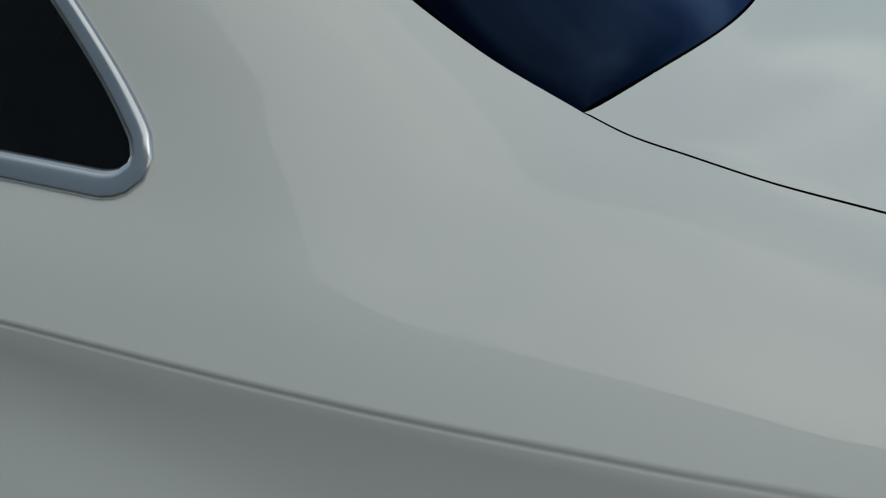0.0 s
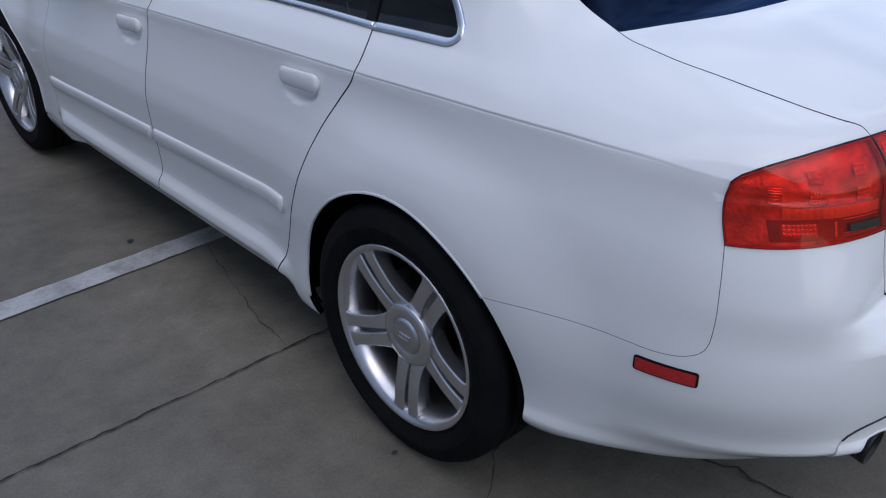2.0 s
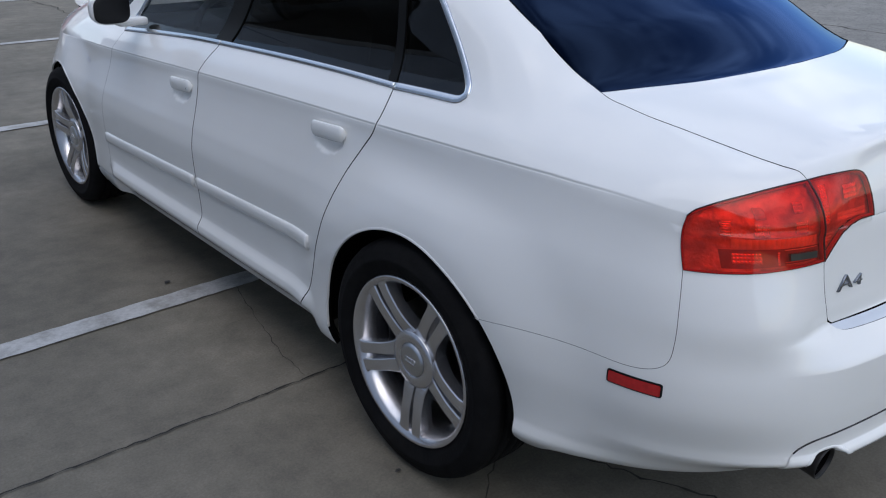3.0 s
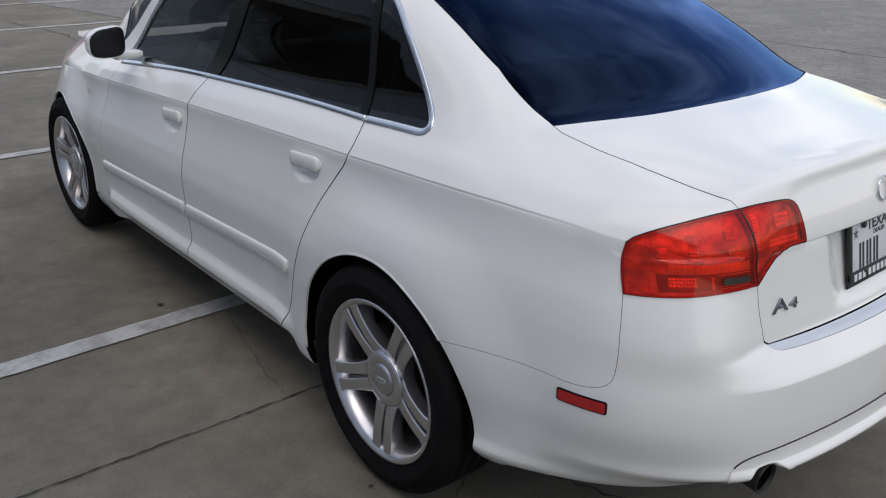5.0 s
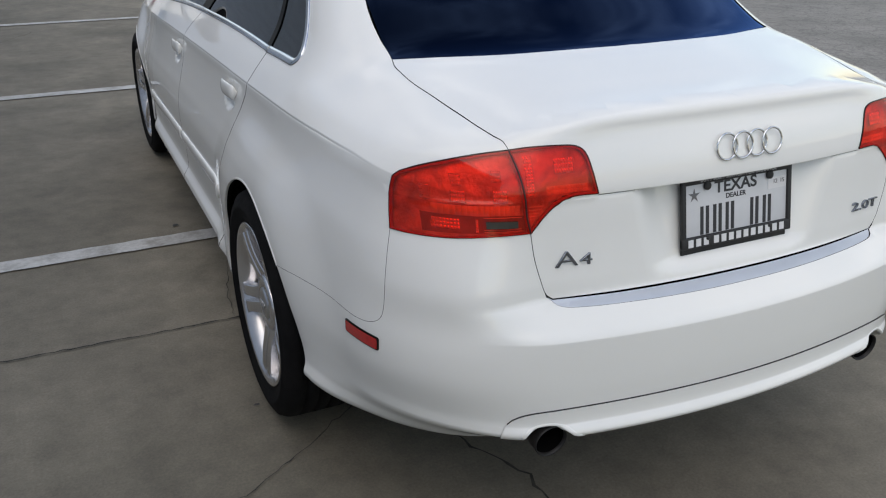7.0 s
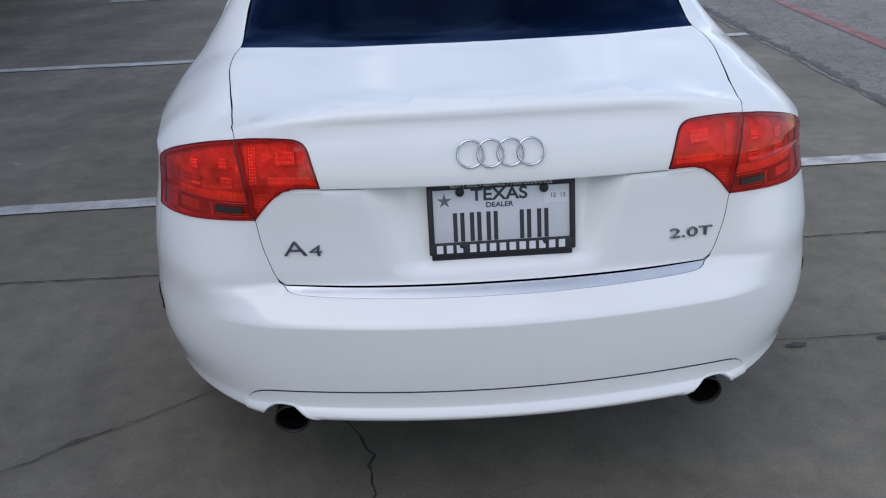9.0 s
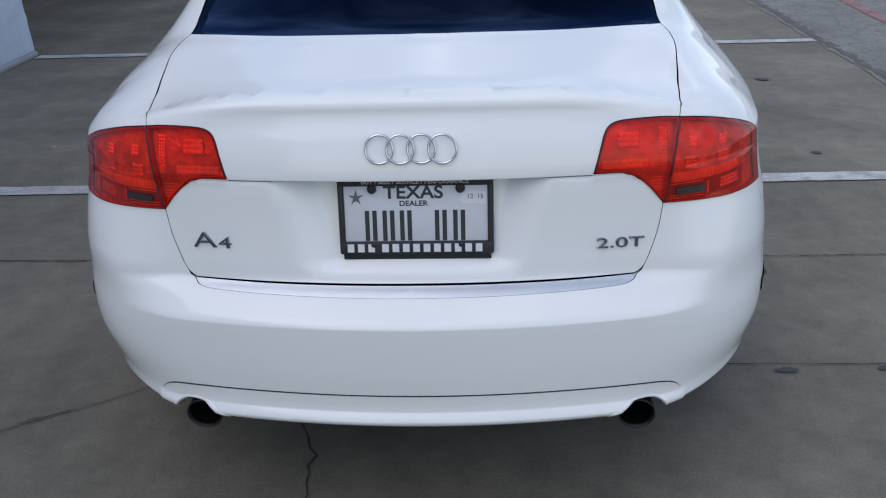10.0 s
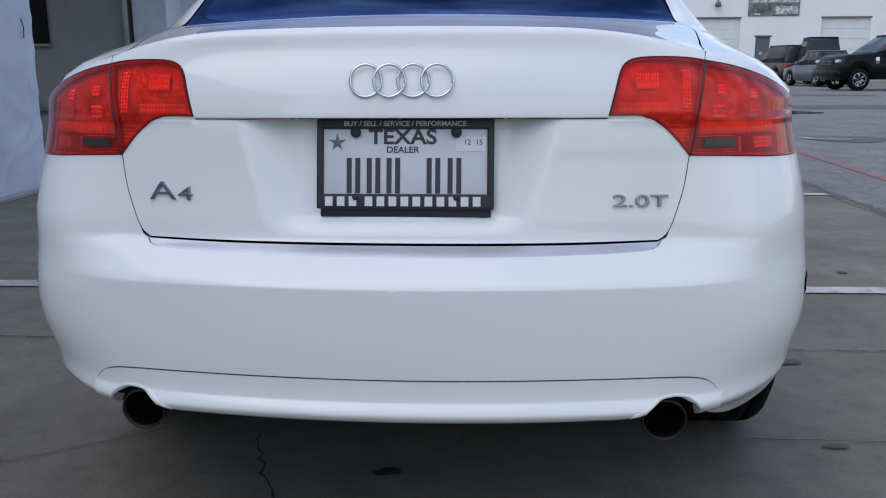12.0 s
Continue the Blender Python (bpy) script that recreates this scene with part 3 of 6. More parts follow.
# quarter and bumper share a seam from the lamp's corner down and forward to the wheel arch
seam_down = spline(W([LAMP_OUT_BOT, (-0.703, 0.349, 0.72), (-0.712, 0.343, 0.646), (-0.721, 0.347, 0.606), (-0.737, 0.368, 0.588), (-0.755, 0.410, 0.580), (-0.776, 0.494, 0.580),
                      (-0.797, 0.585, 0.579), (-0.822, 0.68, 0.573), (-0.838, 0.774, 0.559)]), 0.008)
a_seam = math.degrees(math.atan2(0.559 - HUB_Z, HUB_R + ARCH_Y - 0.774))
arch_over = arc(HUB_R, a_seam, 187)
arch_low = arc(HUB_R, a_seam, -6)
roof_edge = spline(W([flank(1.45, 1.325), (-0.50, 1.44, 1.36), lid_top(-0.47, 1.40)]), 0.012)


def level_line(s0, s1, dz, gap=0.008):
    """The flank's fold as a chart line, dz above or below it."""
    ss = np.arange(s0, s1, 0.03)
    v = np.full(len(ss), CREASE)
    for _ in range(3):
        p = cast(*rays_wrap(np.stack([ss, v], 1)))
        v = line_z(p[:, 1]) + dz
    return spline(np.stack([ss, v], 1), gap)


crease = [level_line(0.30, 3.9, dz) for dz in (-0.0060, -0.0040, -0.0023, -0.0004, 0.0030)]


def turn_lines(angles):
    """Chart lines along the lid's rear lip, where the skin has turned from the tail to the deck by the given angles."""
    runs = [to_wrap(tail(-x, 1.006 - droop(x))) for x in (0.0001, 0.49)]
    ss = np.arange(min(r[0] for r in runs), max(r[0] for r in runs), 0.007)
    found = []
    for s in ss:
        v = np.arange(min(r[1] for r in runs) - 0.06, max(r[1] for r in runs) + 0.06, 0.0008)
        g = gradient(cast(*rays_wrap(np.stack([np.full(len(v), s), v], 1))))
        a = np.degrees(np.arctan2(g[:, 2], np.hypot(g[:, 0], g[:, 1])))
        found.append([v[len(v) - 1 - np.argmax(a[::-1] < k)] for k in angles])
    found = np.array(found)
    mean = np.array([found[max(0, i - 4):i + 5].mean(0) for i in range(len(ss))])
    return [np.stack([ss, mean[:, j]], 1) for j in range(len(angles))]


lip = turn_lines((20, 36, 50, 64, 74))
lip += [[to_wrap(tail(-x, z - droop(x))) for x in np.linspace(0.0005, 0.49, 70)] for z in (0.972, 0.977, 0.982, 0.987, 0.992, 0.997, 1.002)]

recess_edges = [straight(to_wrap(tail(0.047 - x, 0.682)), to_wrap(tail(-x, 0.8560)), 0.006) for x in (0.180, 0.194, 0.208, 0.222, 0.236, 0.25, 0.264, 0.276)]


def quarter(mirror):
    front_low = arch_over[-1]
    edge = ring(door_rear_gap[::-1], belt_quarter, window_rear, roof_edge, pillar_rear[::-1], lid_gap_top[::-1], lamp_top_outer, lamp_side, seam_down,
                arch_over, straight(front_low, (1.364, 0.224)), straight((1.364, 0.224), (1.53, 0.226)), straight((1.53, 0.226), (1.53, 0.282)))
    return panel("quarter_panel", edge, PAINT, car, mirror=mirror, grid=0.022, folds=crease, gap=0.0005)


def keep_mid(p):
    return p[0] < S0 - FAN_S + 0.002


for m in (False, True):
    quarter(m)
    strip("arch_lip", arc(HUB_R, a_seam, 187, n=70), 0.006, 0.0015, PAINT, car, mirror=m)
    strip("arch_lip", arc(HUB_F, -8, 145, n=70), 0.006, 0.0015, PAINT, car, mirror=m)
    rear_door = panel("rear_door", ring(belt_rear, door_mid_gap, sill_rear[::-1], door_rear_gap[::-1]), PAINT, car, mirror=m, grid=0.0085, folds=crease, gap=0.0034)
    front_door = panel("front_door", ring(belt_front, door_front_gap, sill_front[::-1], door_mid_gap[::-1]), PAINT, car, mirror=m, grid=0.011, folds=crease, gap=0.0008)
    # sill between the wheels
    panel("sill", ring(straight((1.53, 0.222), (1.53, 0.277)), straight((1.53, 0.277), (2.99, 0.267)), straight((2.99, 0.267), (3.29, 0.262)),
                       straight((3.29, 0.262), (3.27, 0.205)), straight((3.27, 0.205), (1.53, 0.205))), PAINT, car, mirror=m, grid=0.02, lift=0.001, gap=0.0, rim_mat=PAINT)
    fender_top = spline(W([flank(2.965, 0.8980), lid_top(-0.655, 3.08), lid_top(-0.645, 3.2), lid_top(-0.600, 3.6), lid_top(-0.545, 4.0), lid_top(-0.49, 4.2)]), 0.012)
    panel("front_fender", ring(door_front_gap[::-1], fender_top, straight(fender_top[-1], (4.15, 0.52)), straight((4.15, 0.52), arc(HUB_F, 145, 145, n=1)[0]),
                               arc(HUB_F, 145, -8), straight(arc(HUB_F, -8, -8, n=1)[0], (3.08, 0.272))), PAINT, car, mirror=m, grid=0.03, folds=crease, gap=0.0008)
    # glass, posts and the bright surround
    panel("quarter_window", ring(belt_quarter, [p for p in window_rear if p[0] < 1.37], c_strip_rear[::-1]), GLASS_SIDE, car, mirror=m, grid=0.04, lift=-0.004, edge=0.004, gap=0.001)
    wt_rear = [p for p in window_rear if p[0] > 1.40] + [p for p in window_top if p[0] < 2.03]
    panel("rear_door_window", ring([p for p in belt_rear if 1.275 < p[0] < 2.13], b_post_rear, wt_rear[::-1], c_strip_front[::-1]), GLASS_SIDE, rear_door,
          mirror=m, grid=0.05, lift=-0.005, edge=0.004, gap=0.001)
    wt_front = [p for p in window_top if p[0] > 2.12]
    panel("front_door_window", ring([p for p in belt_front if p[0] > 2.24], wt_front[::-1], b_post_front[::-1]), GLASS_FRONT, front_door,
          mirror=m, grid=0.05, lift=-0.005, edge=0.004, gap=0.001)
    panel("rear_window_post", ring([p for p in belt_rear if p[0] < 1.275], c_strip_front, [p for p in window_rear if 1.37 < p[0] < 1.40][::-1], c_strip_rear[::-1]),
          POST, rear_door, mirror=m, grid=0.05, lift=-0.001)
    panel("centre_post", ring([p for p in belt_rear if p[0] > 2.13], [p for p in belt_front if p[0] < 2.24], b_post_front,
                              [p for p in window_top if 2.03 < p[0] < 2.12][::-1], b_post_rear[::-1]), POST, rear_door, mirror=m, grid=0.05, lift=-0.001)
    for name, run, w, owner in (("window_trim", belt_rear, 0.015, rear_door), ("window_trim", belt_front, 0.015, front_door),
                                ("window_trim", ring(belt_quarter, window_rear, window_top), 0.018, car)):
        inner = np.array(run)
        strip(name, inner, w, 0.005, TRIM, owner, mirror=m, label="satin silver window moulding")
    for lo, hi, owner in (((1.472, 0.484), (2.205, 0.460), rear_door), ((2.235, 0.459), (3.07, 0.430), front_door)):
        z1, z2 = lo[1] + 0.001, hi[1] + 0.001
        hgt = 0.044
        run = spline([(lo[0], z1 + hgt * 0.5), (lo[0] + 0.012, z1 + hgt * 0.5), ((lo[0] + hi[0]) / 2, (z1 + z2 + hgt) / 2 + 0.001), (hi[0], z2 + hgt * 0.5)], 0.012)
        strip("side_moulding", run, hgt, 0.010, PAINT, owner, mirror=m)
    # handles
    for (hy, hz), owner in zip(HANDLES, (rear_door, front_door)):
        x = flank(hy - 0.11, hz)[0] - 0.009
        sgn = -1 if m else 1
        bm = bmesh.new()
        n = 24
        loops = []
        for i in range(n + 1):
            t = 0.5 - 0.5 * math.cos(math.pi * i / n)
            y = hy - 0.076 + 0.152 * t
            bow = 0.014 * (1 - (2 * t - 1) ** 4) ** 0.5 - 0.002
            hh = 0.0205 * (1 - abs(2 * t - 1) ** 14) ** 0.5 + 0.002
            loops.append([bm.verts.new((sgn * (x - bow * 0.6 + 0.007 * (1 - math.cos(a)) * 0.5 * 2 - 0.002), y, hz + 0.006 - 0.06 * (y - hy) + hh * math.sin(a)))
                          for a in (2 * math.pi * k / 12 for k in range(12))])
        for p, q in zip(loops, loops[1:]):
            for k in range(12):
                bm.faces.new((p[k], p[(k + 1) % 12], q[(k + 1) % 12], q[k]))
        bm.faces.new(loops[0][::-1])
        bm.faces.new(loops[-1])
        bmesh.ops.recalc_face_normals(bm, faces=bm.faces)
        handle = part("door_handle", bm, PAINT, owner)
    bm = lathe([(0.0, 0.0001), (0.0, 0.005), (0.004, 0.006)], "x", 16)
    bmesh.ops.transform(bm, matrix=Matrix.Translation(((1 if not m else -1) * (flank(2.20, 0.812)[0] - 0.0185), HANDLES[1][0] - 0.056, HANDLES[1][1] + 0.004)), verts=bm.verts)
    part("door_lock", bm, BLACK_TRIM, front_door)
    # side marker and front side repeater
    mk = np.array(W([(-0.743, 0.334, 0.532), (-0.771, 0.445, 0.532), (-0.771, 0.445, 0.560), (-0.743, 0.334, 0.560)]))

    def marker_outline(grow, r=0.006):
        """The marker's four corners, rounded, drawn out by grow."""
        mid = mk.mean(0)
        c = [p + np.sign(p - mid) * grow for p in mk]
        run = []
        for k in range(4):
            a, b, d = c[k - 1], c[k], c[(k + 1) % 4]
            u, v = (a - b) / np.linalg.norm(a - b), (d - b) / np.linalg.norm(d - b)
            run += [b + u * r * (1 - t) ** 2 + v * r * t ** 2 for t in (0, 0.25, 0.5, 0.75, 1)]
        return [q for p1, p2 in zip(run, run[1:] + run[:1]) for q in straight(p1, p2, 0.01)[:-1]]

    marker = panel("side_marker", marker_outline(0.0), MARKER, car, mirror=m, grid=0.012, lift=0.0028, edge=0.008, gap=0.002, label="red plastic side marker reflector")
    panel("marker_seal", marker_outline(0.0012), BLACK_TRIM, marker, mirror=m, grid=0.012, lift=0.0012, edge=0.006, gap=0.0)
    rp = (3.28, 0.737)
    panel("side_repeater", [(rp[0] + 0.024 * math.cos(a), rp[1] + 0.011 * math.sin(a)) for a in (2 * math.pi * k / 20 for k in range(20))], PLATE_WHITE, car,
          mirror=m, grid=0.01, lift=0.003, edge=0.005, gap=0, rim_mat=PLATE_WHITE)

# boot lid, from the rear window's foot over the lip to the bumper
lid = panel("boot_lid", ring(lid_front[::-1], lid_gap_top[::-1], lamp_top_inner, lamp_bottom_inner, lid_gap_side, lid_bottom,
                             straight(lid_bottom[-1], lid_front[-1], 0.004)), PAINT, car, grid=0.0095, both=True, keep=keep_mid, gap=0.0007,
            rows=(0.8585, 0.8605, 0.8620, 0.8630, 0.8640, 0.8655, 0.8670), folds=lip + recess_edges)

# shut line under the lid's handle strip
for m in (False, True):
    strip("handle_strip_gap", [to_wrap(tail(-x, 0.8634)) for x in np.linspace(0.18, 0.344, 30)], 0.0018, 0.0010, BLACK_TRIM, lid, mirror=m)

# bumper skin and the valance under it
valance_out = (-0.546, 0.165, 0.354)
valance_top = spline(W([valance_out, (-0.547, 0.16, 0.380), (-0.543, 0.155, 0.402), (-0.530, 0.148, 0.4225), (-0.505, 0.135, 0.4365), (-0.46, 0.12, 0.4425), (-0.38, 0.10, 0.4445), (-0.29, 0.085, 0.4455), (-0.145, 0.075, 0.446), (-0.00001, 0.07, 0.446)]), 0.008)
bumper_top = lamp_bottom
strip_low = spline(W([(-0.447, 0.178, 0.668), (-0.431, 0.165, 0.6545), (-0.40, 0.15, 0.6485), (-0.25, 0.13, 0.6445), (-0.1, 0.12, 0.643), (-0.00001, 0.12, 0.643)]), 0.008)
low_edge = spline([arch_low[-1], (0.672, 0.272), (0.650, 0.2665), (0.622, 0.271), (0.600, 0.286), (0.575, 0.292)] + W([(-0.79, 0.52, 0.292), (-0.765, 0.47, 0.293), (-0.70, 0.35, 0.297), (-0.64, 0.275, 0.308), (-0.595, 0.215, 0.327), valance_out]), 0.01)
bumper = panel("rear_bumper", ring(seam_down, arch_low, low_edge, valance_top, straight(valance_top[-1], strip_low[-1], 0.006), strip_low[::-1],
                                   [p for p in lid_gap_side[::-1] if p[1] > 0.672], bumper_top[::-1]), PAINT, car, grid=0.016, both=True, keep=keep_mid, gap=0.0005, rows=(0.594, 0.598, 0.601, 0.604, 0.607))
trim_top = [(s, v - 0.0014) for s, v in lid_bottom]
panel("bumper_trim", ring(trim_top, straight(trim_top[-1], strip_low[-1], 0.006), strip_low[::-1]), SATIN, bumper, grid=0.012, both=True, keep=keep_mid, gap=0.0004,
      lift=-0.002, label="satin silver strip along the bumper's upper edge")
EX_X, EX_Z, EX_Y = 0.450, 0.371, 0.120
tip_arc = spline(W([valance_out, (-0.531, 0.152, 0.357), (-0.513, 0.145, 0.369), (-0.502, 0.14, 0.389), (-0.488, 0.135, 0.4035), (-0.463, 0.13, 0.4105), (-0.438, 0.125, 0.4085), (-0.416, 0.12, 0.399), (-0.396, 0.11, 0.385),
                    (-0.372, 0.10, 0.375), (-0.34, 0.095, 0.371), (-0.25, 0.09, 0.3685), (-0.12, 0.082, 0.367), (-0.00001, 0.08, 0.367)]), 0.006)
panel("rear_valance", ring(valance_top, straight(valance_top[-1], tip_arc[-1], 0.006), tip_arc[::-1]), PAINT, bumper, grid=0.007, both=True, keep=keep_mid, lift=0.003,
      edge=0.014, gap=0.0004, rim_mat=PAINT)


hole = [p for p in tip_arc if to_wrap(tail(-0.510, 0.376))[0] >= p[0] >= to_wrap(tail(-0.385, 0.380))[0]]
for m in (False, True):
    strip("valance_joint", [p for p in valance_top if p[1] > 0.41], 0.0009, 0.0036, BLACK_PLASTIC, bumper, mirror=m)
    strip("tip_flange", hole, 0.0075, 0.0042, PAINT, bumper, mirror=m)

# rear window and roof
edge_l = spline(window_edge, 0.012)
edge_r = [(-x, y) for x, y in edge_l]
base = spline([(-0.553, 0.699), (-0.45, 0.655), (-0.33, 0.612), (-0.2, 0.586), (0, 0.572), (0.2, 0.586), (0.33, 0.612), (0.45, 0.655), (0.553, 0.699)], 0.012)
head = spline([(0.47, 1.40), (0.25, 1.425), (0, 1.435), (-0.25, 1.425), (-0.47, 1.40)], 0.012)
panel("rear_window", ring(base, edge_r, head, edge_l[::-1]), GLASS_REAR, car, chart=rays_top, grid=0.03, lift=-0.002, gap=0.003, edge=0.004,
      label="dark tinted rear window glass with its reflection coloured blue")
roof_side = [(-0.47, 1.40), (-0.455, 1.6), (-0.45, 1.9), (-0.455, 2.2), (-0.47, 2.45)]
panel("roof", ring(head, spline(roof_side, 0.02), spline([(-0.47, 2.45), (0, 2.52), (0.47, 2.45)], 0.02), spline([(-x, y) for x, y in roof_side], 0.02)[::-1]), PAINT, car,
      chart=rays_top, grid=0.04)
split = [p for p in window_top if p[0] < 2.42]
front_run = [p for p in window_top if p[0] >= 2.42]
screen_side = [(-0.47, 2.45), (-0.53, 2.62), (-0.585, 2.82), (-0.655, 3.08)]
for m in (False, True):
    panel("roof_rail", ring(roof_edge, spline(W([lid_top(*p) for p in roof_side]), 0.02), straight(to_wrap(lid_top(-0.47, 2.45)), split[-1]), split[::-1]), PAINT, car, mirror=m, grid=0.03)
    panel("front_pillar", ring(straight(to_wrap(lid_top(-0.47, 2.45)), front_run[0]), front_run, straight(front_run[-1], to_wrap(lid_top(-0.655, 3.08))),
                               spline(W([lid_top(*p) for p in screen_side]), 0.02)[::-1]), PAINT, car, mirror=m, grid=0.03)
panel("windscreen", ring(spline([(-0.47, 2.45), (0, 2.52), (0.47, 2.45)], 0.02), spline([(-x, y) for x, y in screen_side], 0.02),
                         spline([(0.655, 3.08), (0, 3.26), (-0.655, 3.08)], 0.02), spline(screen_side, 0.02)[::-1]), GLASS_FRONT, car,
      chart=rays_top, grid=0.05, lift=-0.002)
panel("bonnet", ring(spline([(-0.655, 3.08), (0, 3.27), (0.655, 3.08)], 0.02), spline([(0.655, 3.08), (0.645, 3.2), (0.600, 3.6), (0.545, 4.0), (0.49, 4.2)], 0.02), spline([(0.49, 4.2), (0, 4.34), (-0.49, 4.2)], 0.02),
                     spline([(-0.49, 4.2), (-0.545, 4.0), (-0.600, 3.6), (-0.645, 3.2), (-0.655, 3.08)], 0.02)), PAINT, car, chart=rays_top, grid=0.05)


def front_keep(p):
    return p[0] > S1 + FAN_S - 0.002


panel("front_bumper", ring(straight((4.0, 0.22), arc(HUB_F, 145, 145, n=1)[0]), straight(arc(HUB_F, 145, 145, n=1)[0], (4.15, 0.52)), straight((4.15, 0.52), (4.2, 0.79)),
                           straight((4.2, 0.79), (S1 + FAN_S, 0.77)), straight((S1 + FAN_S, 0.77), (S1 + FAN_S, 0.22)), straight((S1 + FAN_S, 0.22), (4.0, 0.22))),
      PAINT, car, both=True, keep=front_keep, grid=0.05)

# added inner shell, near-black as painted shade, seen only through the gaps
shell_edge = ring(straight((S0 - FAN_S, 0.44), (0.5, 0.38)), straight((0.5, 0.38), arc(HUB_R, 10, 10, r=0.374, n=1)[0]), arc(HUB_R, 10, 190, r=0.374), straight((1.395, 0.2), (3.29, 0.2)),
                  arc(HUB_F, -10, 190, r=0.37), straight((4.1, 0.22), (S1 + FAN_S, 0.25)), straight((S1 + FAN_S, 0.25), (S1 + FAN_S, 0.85)), straight((S1 + FAN_S, 0.85), (3.3, 0.86)),
                  side_run([(3.2, 0.87), (2.86, 0.900), (2.4, 0.93), (1.8, 0.955), (1.24, 0.967), (1.02, 0.975)]), spline(W([lid_top(-0.60, 0.9), lid_top(-0.56, 0.70)]), 0.01), lid_front,
                  straight((lid_front[-1][0], lid_front[-1][1]), (S0 - FAN_S, 0.44)))
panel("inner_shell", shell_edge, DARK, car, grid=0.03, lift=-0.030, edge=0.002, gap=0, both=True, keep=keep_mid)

# window surrounds inside the cabin and the cabin's lining
for m in (False, True):
    sx = -1 if m else 1
    # wheel housings, near-black: the shade inside is put into their colour
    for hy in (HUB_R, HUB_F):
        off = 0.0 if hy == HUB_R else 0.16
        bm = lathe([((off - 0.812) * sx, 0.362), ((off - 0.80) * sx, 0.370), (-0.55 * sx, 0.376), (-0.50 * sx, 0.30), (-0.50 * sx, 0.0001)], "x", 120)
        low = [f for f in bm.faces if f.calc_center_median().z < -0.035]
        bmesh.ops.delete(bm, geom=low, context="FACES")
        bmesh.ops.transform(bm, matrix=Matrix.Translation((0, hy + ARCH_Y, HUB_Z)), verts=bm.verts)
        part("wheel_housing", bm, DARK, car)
# underbody block, its shade put into the near-black colour
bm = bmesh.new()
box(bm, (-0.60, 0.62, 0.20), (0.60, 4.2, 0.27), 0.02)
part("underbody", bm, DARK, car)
bm = bmesh.new()
box(bm, (-0.70, 1.25, 0.26), (0.70, 3.2, 0.34), 0.02)
part("cabin_floor", bm, DARK, car)
bm = bmesh.new()
box(bm, (-0.50, 0.72, 0.97), (0.50, 1.20, 0.99), 0.01)
part("parcel_shelf", bm, SEAT, car)
bm = bmesh.new()
box(bm, (-0.66, 2.75, 0.60), (0.66, 3.15, 0.93), 0.06, 3)
part("dashboard", bm, BLACK_PLASTIC, car)


def seat_at(x, y, wide, bench=False):
    bm = bmesh.new()
    box(bm, (x - wide / 2, y, 0.34), (x + wide / 2, y + 0.5, 0.55), 0.06, 3)
    s = len(bm.verts)
    box(bm, (x - wide / 2, -0.07, 0), (x + wide / 2, 0.07, 0.58 if not bench else 0.50), 0.06, 3)
    bm.verts.ensure_lookup_table()
    bmesh.ops.transform(bm, matrix=Matrix.Translation((0, y, 0.47)) @ Matrix.Rotation(radians(14), 4, "X"), verts=bm.verts[s:])
    ob = part("seat", bm, SEAT, car)
    for hx in ((x,) if not bench else (x - wide * 0.31, x + wide * 0.31)):
        bm = bmesh.new()
        box(bm, (-0.12, -0.04, 0), (0.12, 0.045, 0.17), 0.035, 3)
        bmesh.ops.transform(bm, matrix=Matrix.Translation((hx, y - 0.16, 1.06 if not bench else 0.985)) @ Matrix.Rotation(radians(10), 4, "X"), verts=bm.verts)
        part("headrest", bm, SEAT, ob)
    return ob


seat_at(-0.36, 2.28, 0.50)
seat_at(0.36, 2.28, 0.50)
seat_at(0.0, 1.36, 1.18, True)
sw = [(0.18 * math.cos(a), 0, 0.18 * math.sin(a)) for a in (2 * math.pi * k / 28 for k in range(28))]
bm = tube(sw, 0.014, 8, True)
box(bm, (-0.16, -0.01, -0.03), (0.16, 0.015, 0.03), 0.01)
bmesh.ops.transform(bm, matrix=Matrix.Translation((-0.36, 2.68, 0.86)) @ Matrix.Rotation(radians(-25), 4, "X"), verts=bm.verts)
part("steering_wheel", bm, BLACK_PLASTIC, car)

# door mirrors
for sx in (1, -1):
    bm = bmesh.new()
    bmesh.ops.create_uvsphere(bm, u_segments=32, v_segments=20, radius=1)
    for v in bm.verts:
        x, y, z = v.co
        z2 = math.copysign(abs(z) ** 0.62, z)
        x2 = math.copysign(abs(x) ** 0.70, x)
        v.co = (sx * (-0.850 + 0.070 * x2), 2.70 + (0.10 * y if y > 0 else 0.012 * y), 1.016 + 0.057 * z2 * (1 + 0.16 * x) + 0.008 * x)
    bmesh.ops.recalc_face_normals(bm, faces=bm.faces)
    mir = part("door_mirror", bm, PAINT, car)
    bm = bmesh.new()
    bmesh.ops.create_uvsphere(bm, u_segments=32, v_segments=20, radius=1)
    for v in bm.verts:
        x, y, z = v.co
        z2 = math.copysign(abs(z) ** 0.55, z)
        x2 = math.copysign(abs(x) ** 0.6, x)
        v.co = (sx * (-0.851 + 0.0655 * x2), 2.686 + 0.005 * y, 1.017 + 0.0525 * z2 * (1 + 0.16 * x) + 0.008 * x)
    bmesh.ops.recalc_face_normals(bm, faces=bm.faces)
    part("mirror_glass", bm, BLACK_TRIM, mir, "dark door mirror glass")
    bm = bmesh.new()
    box(bm, (min(sx * -0.80, sx * -0.685), 2.775, 0.935), (max(sx * -0.80, sx * -0.685), 2.835, 0.965), 0.010)
    part("mirror_foot", bm, PAINT, mir)


